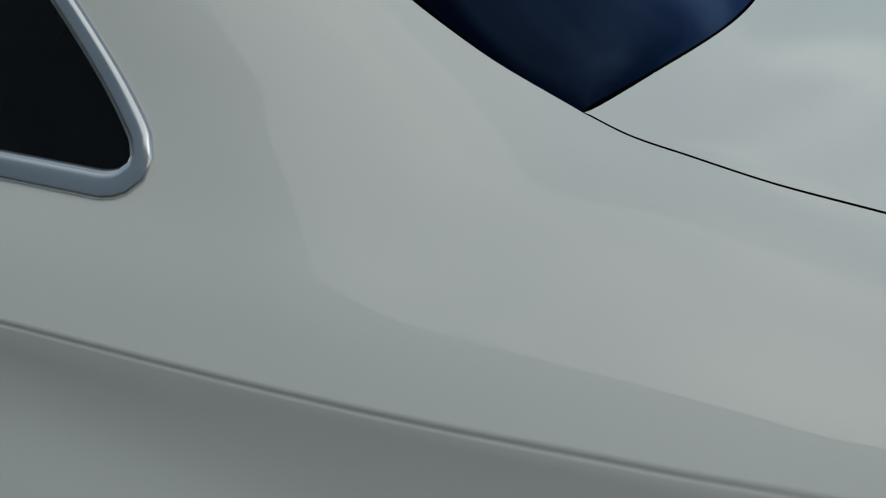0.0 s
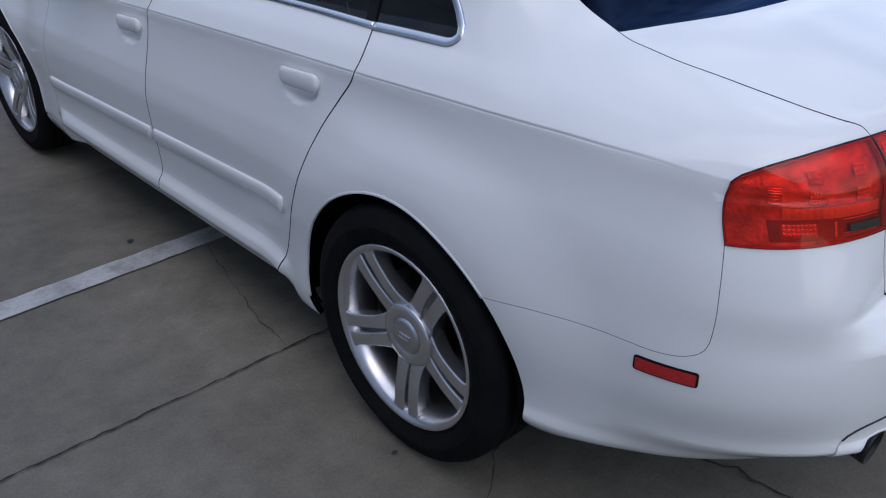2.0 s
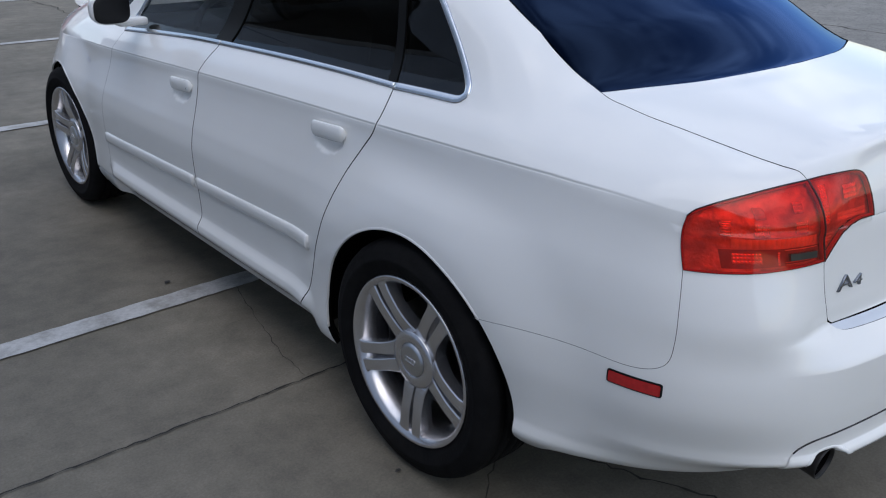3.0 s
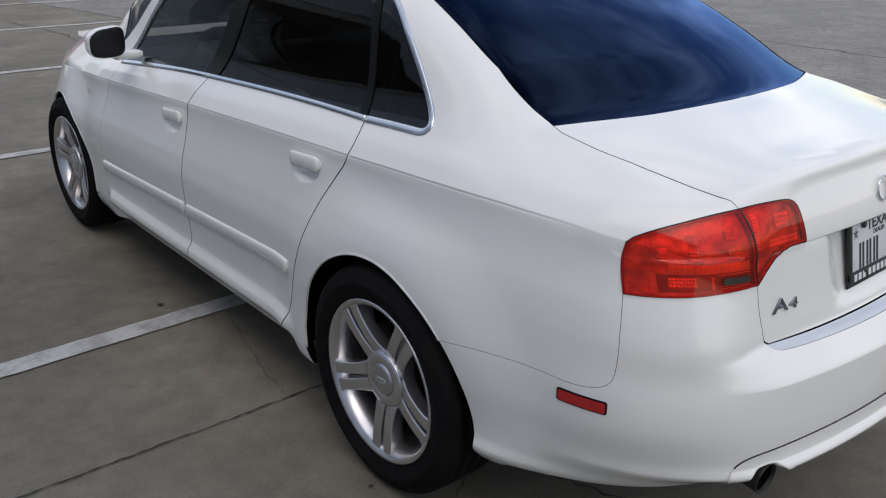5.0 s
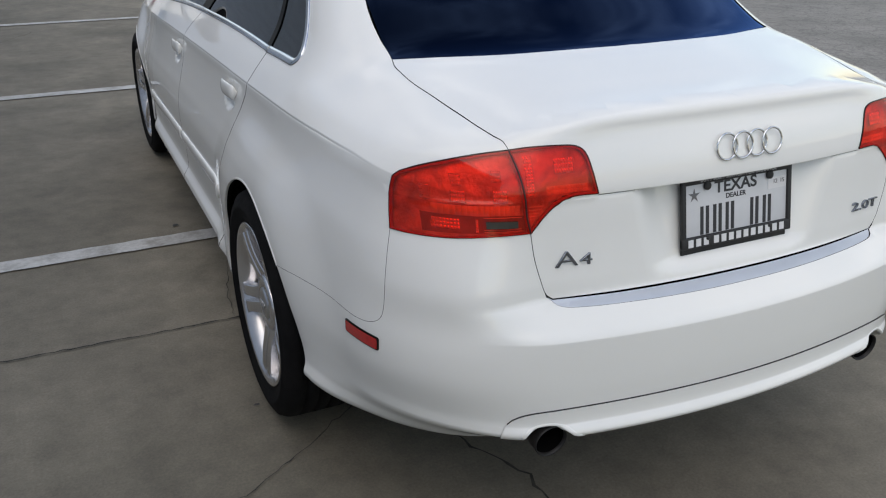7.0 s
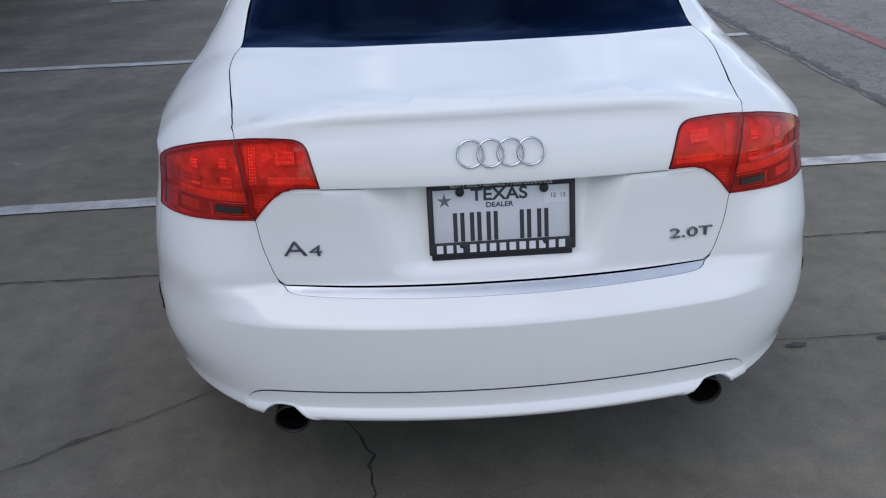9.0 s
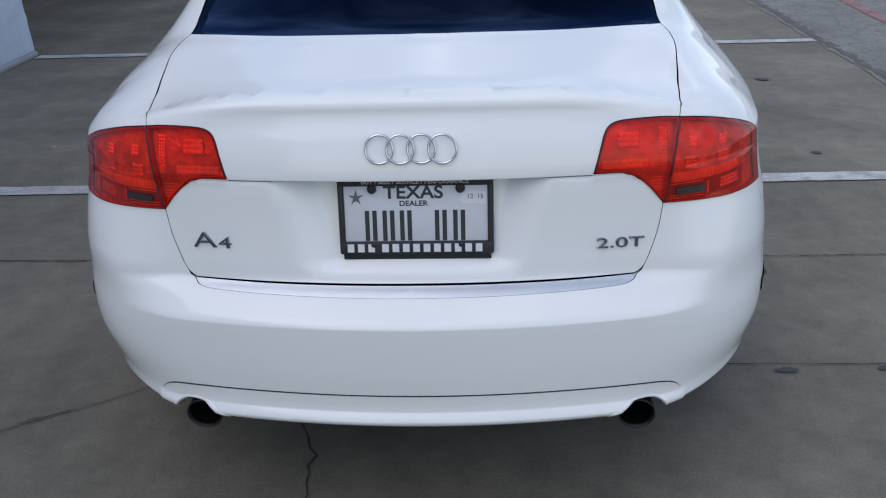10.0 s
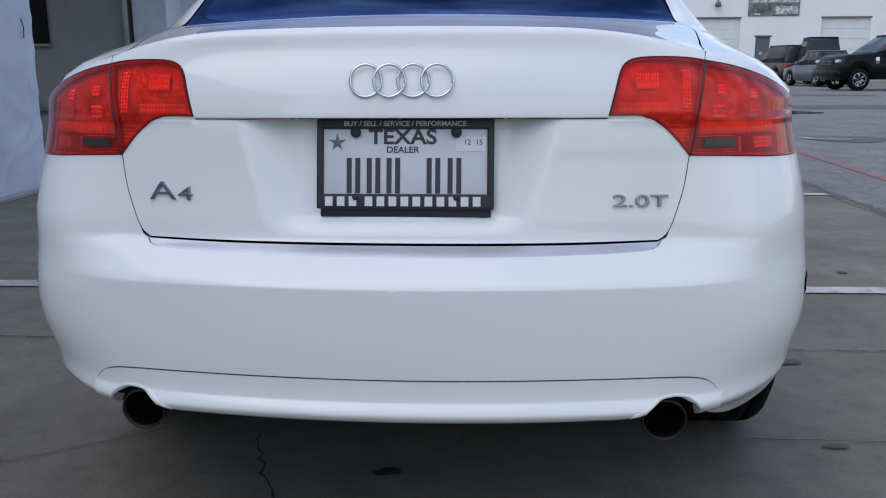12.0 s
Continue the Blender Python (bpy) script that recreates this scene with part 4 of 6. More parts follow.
# tail lamps: a clear red lens over silver reflectors made of many small pillows, a light bar, louvres and a smoked chamber
def lamp_pts(xs, zs, depths, sx=1):
    n = len(xs)
    p = cast(np.stack([xs, np.full(n, 1.0), zs], 1), np.tile((0.0, -1.0, 0.0), (n, 1)))
    return (p - gradient(p, 0.01) * np.asarray(depths)[:, None]) * (sx, 1, 1)


def pillows(name, x0, x1, z0, z1, nx, nz, owner, sx, depth=0.012, bulge=0.0022, dish=0.0, mat=None):
    """A reflector of nx by nz convex pillows, hollowed towards its middle by dish."""
    k = 4
    U, Wd, F, D = [], [], [], []
    for a in range(nx):
        for b in range(nz):
            base = len(U)
            for i in range(k + 1):
                for j in range(k + 1):
                    u, v = i / k, j / k
                    gu, gv = (a + u) / nx, (b + v) / nz
                    r2 = min(1, (2 * gu - 1) ** 2 + (2 * gv - 1) ** 2)
                    U.append(x0 + (x1 - x0) * gu)
                    Wd.append(z0 + (z1 - z0) * gv)
                    D.append(depth + dish * (1 - r2) - bulge * (1 - (2 * u - 1) ** 2) * (1 - (2 * v - 1) ** 2))
            for i in range(k):
                for j in range(k):
                    q = base + i * (k + 1) + j
                    F.append((q, q + k + 1, q + k + 2, q + 1) if sx > 0 else (q, q + 1, q + k + 2, q + k + 1))
    me = bpy.data.meshes.new(name)
    me.from_pydata([tuple(p) for p in lamp_pts(np.array(U), np.array(Wd), D, sx)], [], F)
    for q in me.polygons:
        q.use_smooth = True
    me.materials.append(mat or LAMP_FACET)
    ob = new(name, me)
    ob.parent = owner
    return ob


for m in (False, True):
    sx = -1 if m else 1
    outer_edge = ring(lamp_top_outer, lamp_side, lamp_bottom, lamp_seam)
    inner_edge = ring(lamp_top_inner, lamp_bottom_inner, lamp_seam)
    for edge, owner, nm, top in ((outer_edge, car, "tail_lamp", lamp_top_outer), (inner_edge, lid, "lid_tail_lamp", lamp_top_inner)):
        tl = panel(nm, edge, LENS_RED, owner, mirror=m, grid=0.012, lift=0.003, edge=0.012, gap=0.0003 if owner is car else -0.0006, label="red tail lamp with faceted chambers")
        tl.visible_shadow = False
        panel("lamp_housing", edge, LAMP_SILVER, tl, mirror=m, grid=0.012, lift=-0.0095, edge=0.002, gap=0.0005)
        strip("lamp_border", shrink(edge, 0.0018), 0.0032, 0.0014, LENS_RIM, tl, mirror=m, closed=True)
        if owner is car:
            strip("lamp_seam", lamp_seam, 0.0032, 0.0040, LAMP_EDGE, tl, mirror=m)
        strip("lamp_seal", top, 0.0026, 0.0024, BLACK_TRIM, tl, mirror=m)

        def chamber(name, corners, mat, lift, grid=0.012):
            q = W([tail(x, z) for x, z in corners])
            run = []
            for a, b in zip(q, q[1:] + q[:1]):
                run += straight(a, b, 0.01)[:-1]
            return panel(name, run, mat, tl, mirror=m, grid=grid, lift=lift, edge=0.008, gap=0.0, rim_mat=mat)

        def patch(x0, x1, z0, z1):
            return [(x0, z0), (x1, z0), (x1, z1), (x0, z1)]

        def louvre(z, x0, x1, r=0.0016, depth=0.003):
            xs = np.linspace(x0, x1, 8)
            part("louvre", tube(lamp_pts(xs, np.full(8, z), np.full(8, depth), sx), r, 6), LAMP_SPARK, tl)

        if owner is car:
            # upper chambers
            pillows("side_reflector", -0.662, -0.648, 0.862, 0.890, 1, 6, tl, sx, 0.0060, 0.0014, 0.0)
            for x0, x1, z0, z1 in ((-0.618, -0.595, 0.862, 0.884), (-0.614, -0.598, 0.894, 0.914), (-0.549, -0.524, 0.862, 0.886), (-0.550, -0.532, 0.902, 0.922)):
                pillows("reflector_bowl", x0, x1, z0, z1, 6, 3, tl, sx, 0.0060, 0.0016, 0.0)
            # light bar, lower chamber and reverse lamp
            pillows("light_bar", -0.648, -0.500, 0.8375, 0.8560, 16, 1, tl, sx, 0.0070, 0.0040, 0.0, mat=LAMP_GLOW)
            chamber("lower_chamber", [(-0.664, 0.802), (-0.487, 0.8075), (-0.489, 0.836), (-0.664, 0.836)], LAMP_DARK, -0.0085)
            pillows("lower_reflector", -0.650, -0.606, 0.811, 0.830, 8, 3, tl, sx, 0.0075, 0.0014, 0.0)
            pillows("prism_column", -0.580, -0.575, 0.806, 0.831, 1, 6, tl, sx, 0.0075, 0.0012, 0.0)
            chamber("reverse_lamp", patch(-0.562, -0.506, 0.8155, 0.8280), SMOKED, 0.0036)
            for z in (0.8335, 0.8110, 0.8070):
                louvre(z, -0.566, -0.497, 0.0009, 0.0075)
        else:
            pillows("prism_column", -0.488, -0.472, 0.872, 0.946, 3, 12, tl, sx, 0.0075, 0.0013)
            pillows("reflector_bowl", -0.432, -0.392, 0.912, 0.940, 8, 3, tl, sx, 0.0060, 0.0016, 0.0)
            pillows("light_bar", -0.450, -0.364, 0.8725, 0.8900, 14, 2, tl, sx, 0.0080, 0.0020, 0.0, mat=LAMP_GLOW)
            for z, x1 in ((0.850, -0.452), (0.844, -0.457), (0.838, -0.462), (0.832, -0.467), (0.826, -0.471)):
                louvre(z, -0.483, x1, 0.0010, 0.0085)


# ---- wheels ----
def wheel():
    w = new("wheel")
    w.parent = car
    # tyre, with its shoulders and tread grooves; the outer face looks to -x
    prof = [(0.085, 0.222), (0.100, 0.235), (0.108, 0.262), (0.106, 0.290), (0.096, 0.309), (0.080, 0.317)]
    for g in (0.055, 0.018, -0.018, -0.055):
        prof += [(g + 0.005, 0.320), (g + 0.004, 0.313), (g - 0.004, 0.313), (g - 0.005, 0.320)]
    prof += [(-0.080, 0.317), (-0.096, 0.309), (-0.106, 0.291), (-0.108, 0.278), (-0.1105, 0.275), (-0.1105, 0.268), (-0.108, 0.264), (-0.104, 0.245), (-0.097, 0.233), (-0.085, 0.226)]
    tyre = part("tyre", lathe(prof, "x", 96), RUBBER, w)
    rim = part("rim", lathe([(0.085, 0.222), (0.07, 0.212), (-0.02, 0.196), (-0.055, 0.198), (-0.082, 0.206), (-0.089, 0.2105), (-0.094, 0.2135), (-0.1005, 0.222),
                             (-0.1015, 0.227), (-0.099, 0.2305), (-0.090, 0.228)], "x", 96), ALLOY, w)
    # five pairs of spokes, each bar tapered and dished towards the hub
    for k in range(5):
        for sgn in (-1, 1):
            bm = bmesh.new()
            rows = []
            n = 12
            for i in range(n + 1):
                t = i / n
                r = 0.064 + (0.213 - 0.064) * t
                root, tip = max(0, 0.42 - t) / 0.42, max(0, t - 0.84) / 0.16
                inner = 0.0022 + 0.0050 * min(1, t * 1.6)
                outer = 0.0385 + 0.0035 * t + 0.010 * root ** 2 + 0.010 * tip ** 2
                off, half = sgn * (inner + outer) / 2, (outer - inner) / 2
                face = -0.066 - 0.027 * math.sin(t * math.pi / 2) ** 0.8
                depth = 0.040 - 0.012 * t
                row = []
                for yy, xx in ((-half, depth), (-half, 0.003), (-half * 0.84, 0.0), (0, -0.0004), (half * 0.84, 0.0), (half, 0.003), (half, depth)):
                    row.append(bm.verts.new((face + xx, off + yy, r)))
                rows.append(row)
            for a, b in zip(rows, rows[1:]):
                for j in range(6):
                    bm.faces.new((a[j], a[j + 1], b[j + 1], b[j]))
            bmesh.ops.recalc_face_normals(bm, faces=bm.faces)
            for f in bm.faces:
                if abs(f.normal.x) > 0.7 and f.normal.x > 0:
                    bmesh.ops.reverse_faces(bm, faces=bm.faces)
                    break
            bmesh.ops.transform(bm, matrix=Matrix.Rotation(radians(72 * k + 34), 4, "X"), verts=bm.verts)
            part("spoke", bm, ALLOY, rim, smooth=False)
        # web between a pair of spokes, set back
        bm = bmesh.new()
        v = [bm.verts.new(c) for c in ((-0.050, -0.012, 0.055), (-0.050, 0.012, 0.055), (-0.066, 0.016, 0.125), (-0.050, 0.018, 0.200), (-0.050, -0.018, 0.200), (-0.066, -0.016, 0.125))]
        bm.faces.new(v)
        g = bmesh.ops.extrude_face_region(bm, geom=bm.faces[:])
        bmesh.ops.translate(bm, vec=(0.02, 0, 0), verts=[e for e in g["geom"] if isinstance(e, bmesh.types.BMVert)])
        bmesh.ops.recalc_face_normals(bm, faces=bm.faces)
        bmesh.ops.transform(bm, matrix=Matrix.Rotation(radians(72 * k + 34), 4, "X"), verts=bm.verts)
        part("spoke_web", bm, ALLOY, rim, smooth=False)
    part("hub", lathe([(-0.03, 0.072), (-0.066, 0.0785), (-0.0745, 0.0785), (-0.0780, 0.0755), (-0.0800, 0.064), (-0.0805, 0.049), (-0.0775, 0.0455)], "x", 64), ALLOY, rim)
    cap = part("hub_cap", lathe([(-0.0775, 0.0450), (-0.0815, 0.0435), (-0.0835, 0.035), (-0.084, 0.0001)], "x", 48), ALU, rim, "silver centre cap")
    for i in range(4):
        bm = tube([(-0.0850, (i - 1.5) * 0.0095 + 0.0068 * math.cos(a), 0.0068 * math.sin(a)) for a in (2 * math.pi * k / 20 for k in range(20))], 0.0011, 6, True)
        part("cap_ring", bm, CHROME, cap)
    part("brake_disc", lathe([(-0.005, 0.0001), (-0.012, 0.07), (-0.012, 0.145), (0.008, 0.146)], "x", 48), DISC, w)
    bm = bmesh.new()
    box(bm, (-0.035, 0.095, -0.075), (0.03, 0.165, 0.075), 0.015, 3)
    part("brake_caliper", bm, DISC, w)
    # near-black disc added behind the spokes, as painted shade in the openings
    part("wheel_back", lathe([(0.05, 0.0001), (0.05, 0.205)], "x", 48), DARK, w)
    return w


first = wheel()
FLIP = Matrix.Rotation(math.pi, 4, "Z")
SPOTS = [Matrix.Translation((-0.733, HUB_R, HUB_Z + 0.008)), Matrix.Translation((-0.690, HUB_F, HUB_Z + 0.008)) @ Matrix.Rotation(radians(31), 4, "X"),
         Matrix.Translation((0.733, HUB_R, HUB_Z + 0.008)) @ FLIP, Matrix.Translation((0.690, HUB_F, HUB_Z + 0.008)) @ FLIP]
first.matrix_basis = SPOTS[0]
for mtx in SPOTS[1:]:
    copy_thing(first, mtx)

# exhaust tips
for sx in (-1, 1):
    place = Matrix.Translation((sx * EX_X, EX_Y + 0.0885, EX_Z)) @ Matrix.Rotation(radians(5), 4, "X")
    tip = part("exhaust_tip", lathe([(0.06, 0.0355), (-0.070, 0.0362), (-0.084, 0.0376), (-0.0885, 0.0371), (-0.088, 0.0350), (-0.080, 0.0340)], "y", 44, place), EXHAUST, car, "blackened steel exhaust tip")
    bm = lathe([(-0.050, 0.046), (0.02, 0.058), (0.10, 0.058), (0.10, 0.0001)], "y", 40, place)
    bmesh.ops.delete(bm, geom=[f for f in bm.faces if f.calc_center_median().z < EX_Z + 0.006], context="FACES")
    part("exhaust_shroud", bm, DARK, car)
    part("exhaust_bore", lathe([(-0.080, 0.0340), (0.04, 0.0325), (0.04, 0.0001)], "y", 44, place), DARK, tip)
# rear emblems, number plate and its surround
for i in range(4):
    cx = 0.008 + (i - 1.5) * 0.0390
    y0 = tail(0.0, 0.927)[1] - 0.005
    pts = [(cx + 0.0258 * math.cos(a), y0 - 0.0018 * (i % 2) + 0.0055 * math.sin(a), 0.926 + 0.0258 * math.sin(a))
           for a in (2 * math.pi * k / 48 for k in range(48))]
    part("emblem_ring", tube(pts, 0.0024, 10, True), CHROME, lid, "chrome ring")


def on_tail(x, z, proud, spin=0.0):
    """A pose on the boot lid whose x runs to the right and y up, facing back."""
    p = Vector(tail(x, z))
    n = Vector(gradient(np.array([p]), 0.02)[0])
    right = Vector((1, 0, 0))
    right = (right - n * right.dot(n)).normalized()
    up = n.cross(right)
    m = Matrix((right, up, n)).transposed().to_4x4()
    m.translation = p + n * proud
    return m


lettering("model_badge", "A", 0.045, BADGE, lid, on_tail(-0.4075, 0.7405, 0.002), 0.004, "chrome model letters", 1.62, -0.0007)
lettering("model_badge", "4", 0.033, BADGE, lid, on_tail(-0.366, 0.7365, 0.002), 0.004, "chrome model letters", 1.72, -0.0005)
lettering("engine_badge", "2.0T", 0.029, BADGE, lid, on_tail(0.402, 0.7275, 0.002), 0.004, "chrome engine size letters", 1.80, -0.0004)

plate = new("number_plate")
plate.parent = lid
PX, PZ = 0.011, 0.788
py = 0.177
pm = Matrix.Translation((PX, py, PZ)) @ Matrix.Rotation(radians(90 - 11), 4, "X")
bm = bmesh.new()
box(bm, (-0.143, -0.070, -0.0015), (0.143, 0.070, 0.0015), 0.001)
bmesh.ops.transform(bm, matrix=pm, verts=bm.verts)
part("plate_sheet", bm, PLATE_WHITE, plate, "white metal plate")


def bar(name, x0, z0, x1, z1, h0, h1, mat, parent, label="", bev=0.0):
    bm = bmesh.new()
    box(bm, (x0, z0, h0), (x1, z1, h1), bev)
    bmesh.ops.transform(bm, matrix=pm, verts=bm.verts)
    return part(name, bm, mat, parent, label, smooth=bool(bev))


pf = new("plate_surround")
pf.parent = plate
pf["label"] = "black plastic plate surround"
bar("top_rail", -0.149, 0.0585, 0.149, 0.0750, -0.003, 0.007, BLACK_PLASTIC, pf, bev=0.003)
bar("bottom_rail", -0.149, -0.0750, 0.149, -0.0500, -0.003, 0.007, BLACK_PLASTIC, pf, bev=0.003)
bar("side_rail", -0.149, -0.072, -0.1375, 0.072, -0.003, 0.0068, BLACK_PLASTIC, pf, bev=0.003)
bar("side_rail", 0.1375, -0.072, 0.149, 0.072, -0.003, 0.0068, BLACK_PLASTIC, pf, bev=0.003)
bar("plate_bracket", -0.144, -0.0880, 0.144, 0.066, -0.008, -0.0035, BLACK_PLASTIC, plate, "dark grey plastic plate bracket", bev=0.002)
lettering("state_name", "TEXAS", 0.0345, PLATE_INK, plate, pm @ Matrix.Translation((-0.004, 0.0445, 0.002)), 0.0006, "dark lettering", 1.13, 0.0008)
lettering("plate_class", "DEALER", 0.0145, PLATE_INK, plate, pm @ Matrix.Translation((-0.004, 0.0237, 0.002)), 0.0006, "dark lettering", 1.08, 0.0003)
lettering("slogan", "BUY / SELL / SERVICE / PERFORMANCE", 0.0118, FAINT_INK, pf, pm @ Matrix.Translation((0.0, 0.0668, 0.0075)), 0.0006, "white lettering", 1.03, 0.0002)
lettering("date_sticker", "12  15", 0.0125, PLATE_INK, plate, pm @ Matrix.Translation((0.114, 0.0365, 0.003)), 0.0005, "dark lettering", 1.0, 0.0)
bar("sticker", 0.085, 0.0215, 0.1355, 0.0455, 0.0015, 0.0024, WHITE_INK, plate, "white date sticker")
for x0 in (-0.0985, -0.0645, -0.0311, 0.0363, 0.0715):
    for dx in (0.0, 0.0145):
        bar("plate_mark", x0 + dx, -0.049, x0 + dx + 0.0085, 0.0105, 0.0015, 0.0022, PLATE_INK, plate, "dark plain bar")
for first_x, count in ((-0.134, 3), (-0.0668, 10)):
    for k in range(count):
        x0 = first_x + k * 0.0201
        bar("surround_mark", x0, -0.0705, x0 + 0.0128, -0.0545, 0.007, 0.0078, WHITE_INK, pf, "white plain bar")
for x0 in (-0.083, 0.086):
    bm = lathe([(0.0, 0.0001), (0.0, 0.0085), (-0.004, 0.009)], "z", 20, pm @ Matrix.Translation((x0, 0.053, 0.008)))
    part("plate_screw", bm, BLACK_PLASTIC, plate)
    bm = lathe([(0.0, 0.0001), (0.0, 0.0048), (-0.004, 0.005)], "z", 20, pm @ Matrix.Translation((x0, -0.056, 0.0095)))
    part("plate_screw", bm, BLACK_PLASTIC, plate)
# five-pointed star
bm = bmesh.new()
star = [bm.verts.new((-0.1145 + r * math.sin(a), 0.036 + r * math.cos(a), 0.0022)) for a, r in ((math.pi * k / 5, 0.016 if k % 2 == 0 else 0.0055) for k in range(10))]
hub = bm.verts.new((-0.1145, 0.036, 0.0034))
for i in range(10):
    bm.faces.new((star[(i + 1) % 10], star[i], hub))
bmesh.ops.recalc_face_normals(bm, faces=bm.faces)
bmesh.ops.transform(bm, matrix=pm, verts=bm.verts)
part("plate_star", bm, STAR_INK, plate, "grey five-pointed star", smooth=False)


# ---- ground ----
def crackle(m, scale, width, amount, color):
    """A net of fine cracks over a material's colour."""
    nt = m.node_tree
    b = nt.nodes["Principled BSDF"]
    tc = nt.nodes.new("ShaderNodeTexCoord")
    warp = nt.nodes.new("ShaderNodeTexNoise")
    warp.inputs["Scale"].default_value = scale * 1.3
    warp.inputs["Detail"].default_value = 4
    add = nt.nodes.new("ShaderNodeMix")
    add.data_type, add.blend_type = "RGBA", "ADD"
    add.inputs[0].default_value = 0.22
    vo = nt.nodes.new("ShaderNodeTexVoronoi")
    vo.feature = "DISTANCE_TO_EDGE"
    vo.inputs["Scale"].default_value = scale
    nt.links.new(tc.outputs["Object"], warp.inputs["Vector"])
    nt.links.new(tc.outputs["Object"], add.inputs[6])
    nt.links.new(warp.outputs["Color"], add.inputs[7])
    nt.links.new(add.outputs[2], vo.inputs["Vector"])
    r = nt.nodes.new("ShaderNodeMapRange")
    r.inputs["From Min"].default_value, r.inputs["From Max"].default_value = 0.0, width
    r.inputs["To Min"].default_value, r.inputs["To Max"].default_value = amount, 0.0
    nt.links.new(vo.outputs["Distance"], r.inputs["Value"])
    mx = nt.nodes.new("ShaderNodeMix")
    mx.data_type = "RGBA"
    nt.links.new(r.outputs["Result"], mx.inputs[0])
    old = b.inputs["Base Color"].links[0].from_socket
    nt.links.new(old, mx.inputs[6])
    mx.inputs[7].default_value = (*color, 1)
    nt.links.new(mx.outputs[2], b.inputs["Base Color"])


def speckle(m, scale, amount):
    """Fine aggregate over a material's colour."""
    nt = m.node_tree
    b = nt.nodes["Principled BSDF"]
    tc = nt.nodes.new("ShaderNodeTexCoord")
    n = nt.nodes.new("ShaderNodeTexNoise")
    n.inputs["Scale"].default_value = scale
    n.inputs["Detail"].default_value = 5
    n.inputs["Roughness"].default_value = 0.7
    nt.links.new(tc.outputs["Object"], n.inputs["Vector"])
    r = nt.nodes.new("ShaderNodeMapRange")
    r.inputs["From Min"].default_value, r.inputs["From Max"].default_value = 0.32, 0.68
    r.inputs["To Min"].default_value, r.inputs["To Max"].default_value = 1 - amount, 1 + amount
    nt.links.new(n.outputs["Fac"], r.inputs["Value"])
    mx = nt.nodes.new("ShaderNodeMix")
    mx.data_type, mx.blend_type = "RGBA", "MULTIPLY"
    mx.inputs[0].default_value = 1
    old = b.inputs["Base Color"].links[0].from_socket
    nt.links.new(old, mx.inputs[6])
    nt.links.new(r.outputs["Result"], mx.inputs[7])
    nt.links.new(mx.outputs[2], b.inputs["Base Color"])


CONCRETE = material("concrete", (0.170, 0.151, 0.116), 0.8, var=0.22, scale=1.7, bump=0.12, bump_scale=90, dirt=(0.078, 0.070, 0.051), dirt_scale=0.9, dirt_amount=0.7)
speckle(CONCRETE, 9, 0.18)
speckle(CONCRETE, 130, 0.17)
ASPHALT = material("worn_asphalt", (0.198, 0.190, 0.173), 0.9, var=0.2, scale=1.5, bump=0.5, bump_scale=60, dirt=(0.15, 0.143, 0.13), dirt_scale=1.2, dirt_amount=0.6)
speckle(ASPHALT, 40, 0.25)
crackle(ASPHALT, 5.5, 0.07, 0.62, (0.095, 0.092, 0.085))
LINE = material("line_paint", (0.46, 0.455, 0.44), 0.8, var=0.14, scale=4, dirt=(0.21, 0.20, 0.175), dirt_scale=9, dirt_amount=0.9)
speckle(LINE, 60, 0.15)
RED_LINE = material("red_line_paint", (0.25, 0.105, 0.095), 0.75, var=0.2, scale=8, dirt=(0.22, 0.2, 0.18), dirt_scale=4, dirt_amount=0.8)
CRACK = material("crack_dirt", (0.050, 0.046, 0.037), 0.95, var=0.5, scale=30)
JOINT = material("joint_filler", (0.030, 0.027, 0.023), 0.95, var=0.4, scale=40)
STAIN = material("oil_stain", (0.035, 0.033, 0.030), 0.55, var=0.4, scale=30)
PUDDLE = material("wet_ground", (0.05, 0.047, 0.043), 0.04, var=0.3, scale=6)
DAMP = material("damp_ground", (0.085, 0.080, 0.070), 0.7, var=0.3, scale=6)

bm = bmesh.new()
bmesh.ops.create_grid(bm, x_segments=60, y_segments=60, size=400)
ground = tagged(part("ground", bm, CONCRETE), "stained grey concrete parking lot", kind="structure")
ground.location.z = -0.004


def flat_patch(name, outline, mat, z, label, kind="structure"):
    bm = bmesh.new()
    f = bm.faces.new([bm.verts.new((x, y, z)) for x, y in outline])
    if f.normal.z < 0:
        f.normal_flip()
    bmesh.ops.triangulate(bm, faces=bm.faces)
    bm.normal_update()
    for f in bm.faces:
        if f.normal.z < 0:
            f.normal_flip()
    return tagged(part(name, bm, mat, smooth=False), label, kind=kind)


def wavy(points, amp, gap, seed):
    """Points along a line with a ragged edge."""
    rnd = random.Random(seed)
    out = []
    for (x0, y0), (x1, y1) in zip(points, points[1:]):
        n = max(1, int(math.hypot(x1 - x0, y1 - y0) / gap))
        for i in range(n):
            t = i / n
            out.append((x0 + (x1 - x0) * t + rnd.uniform(-amp, amp), y0 + (y1 - y0) * t + rnd.uniform(-amp, amp)))
    out.append(points[-1])
    return out


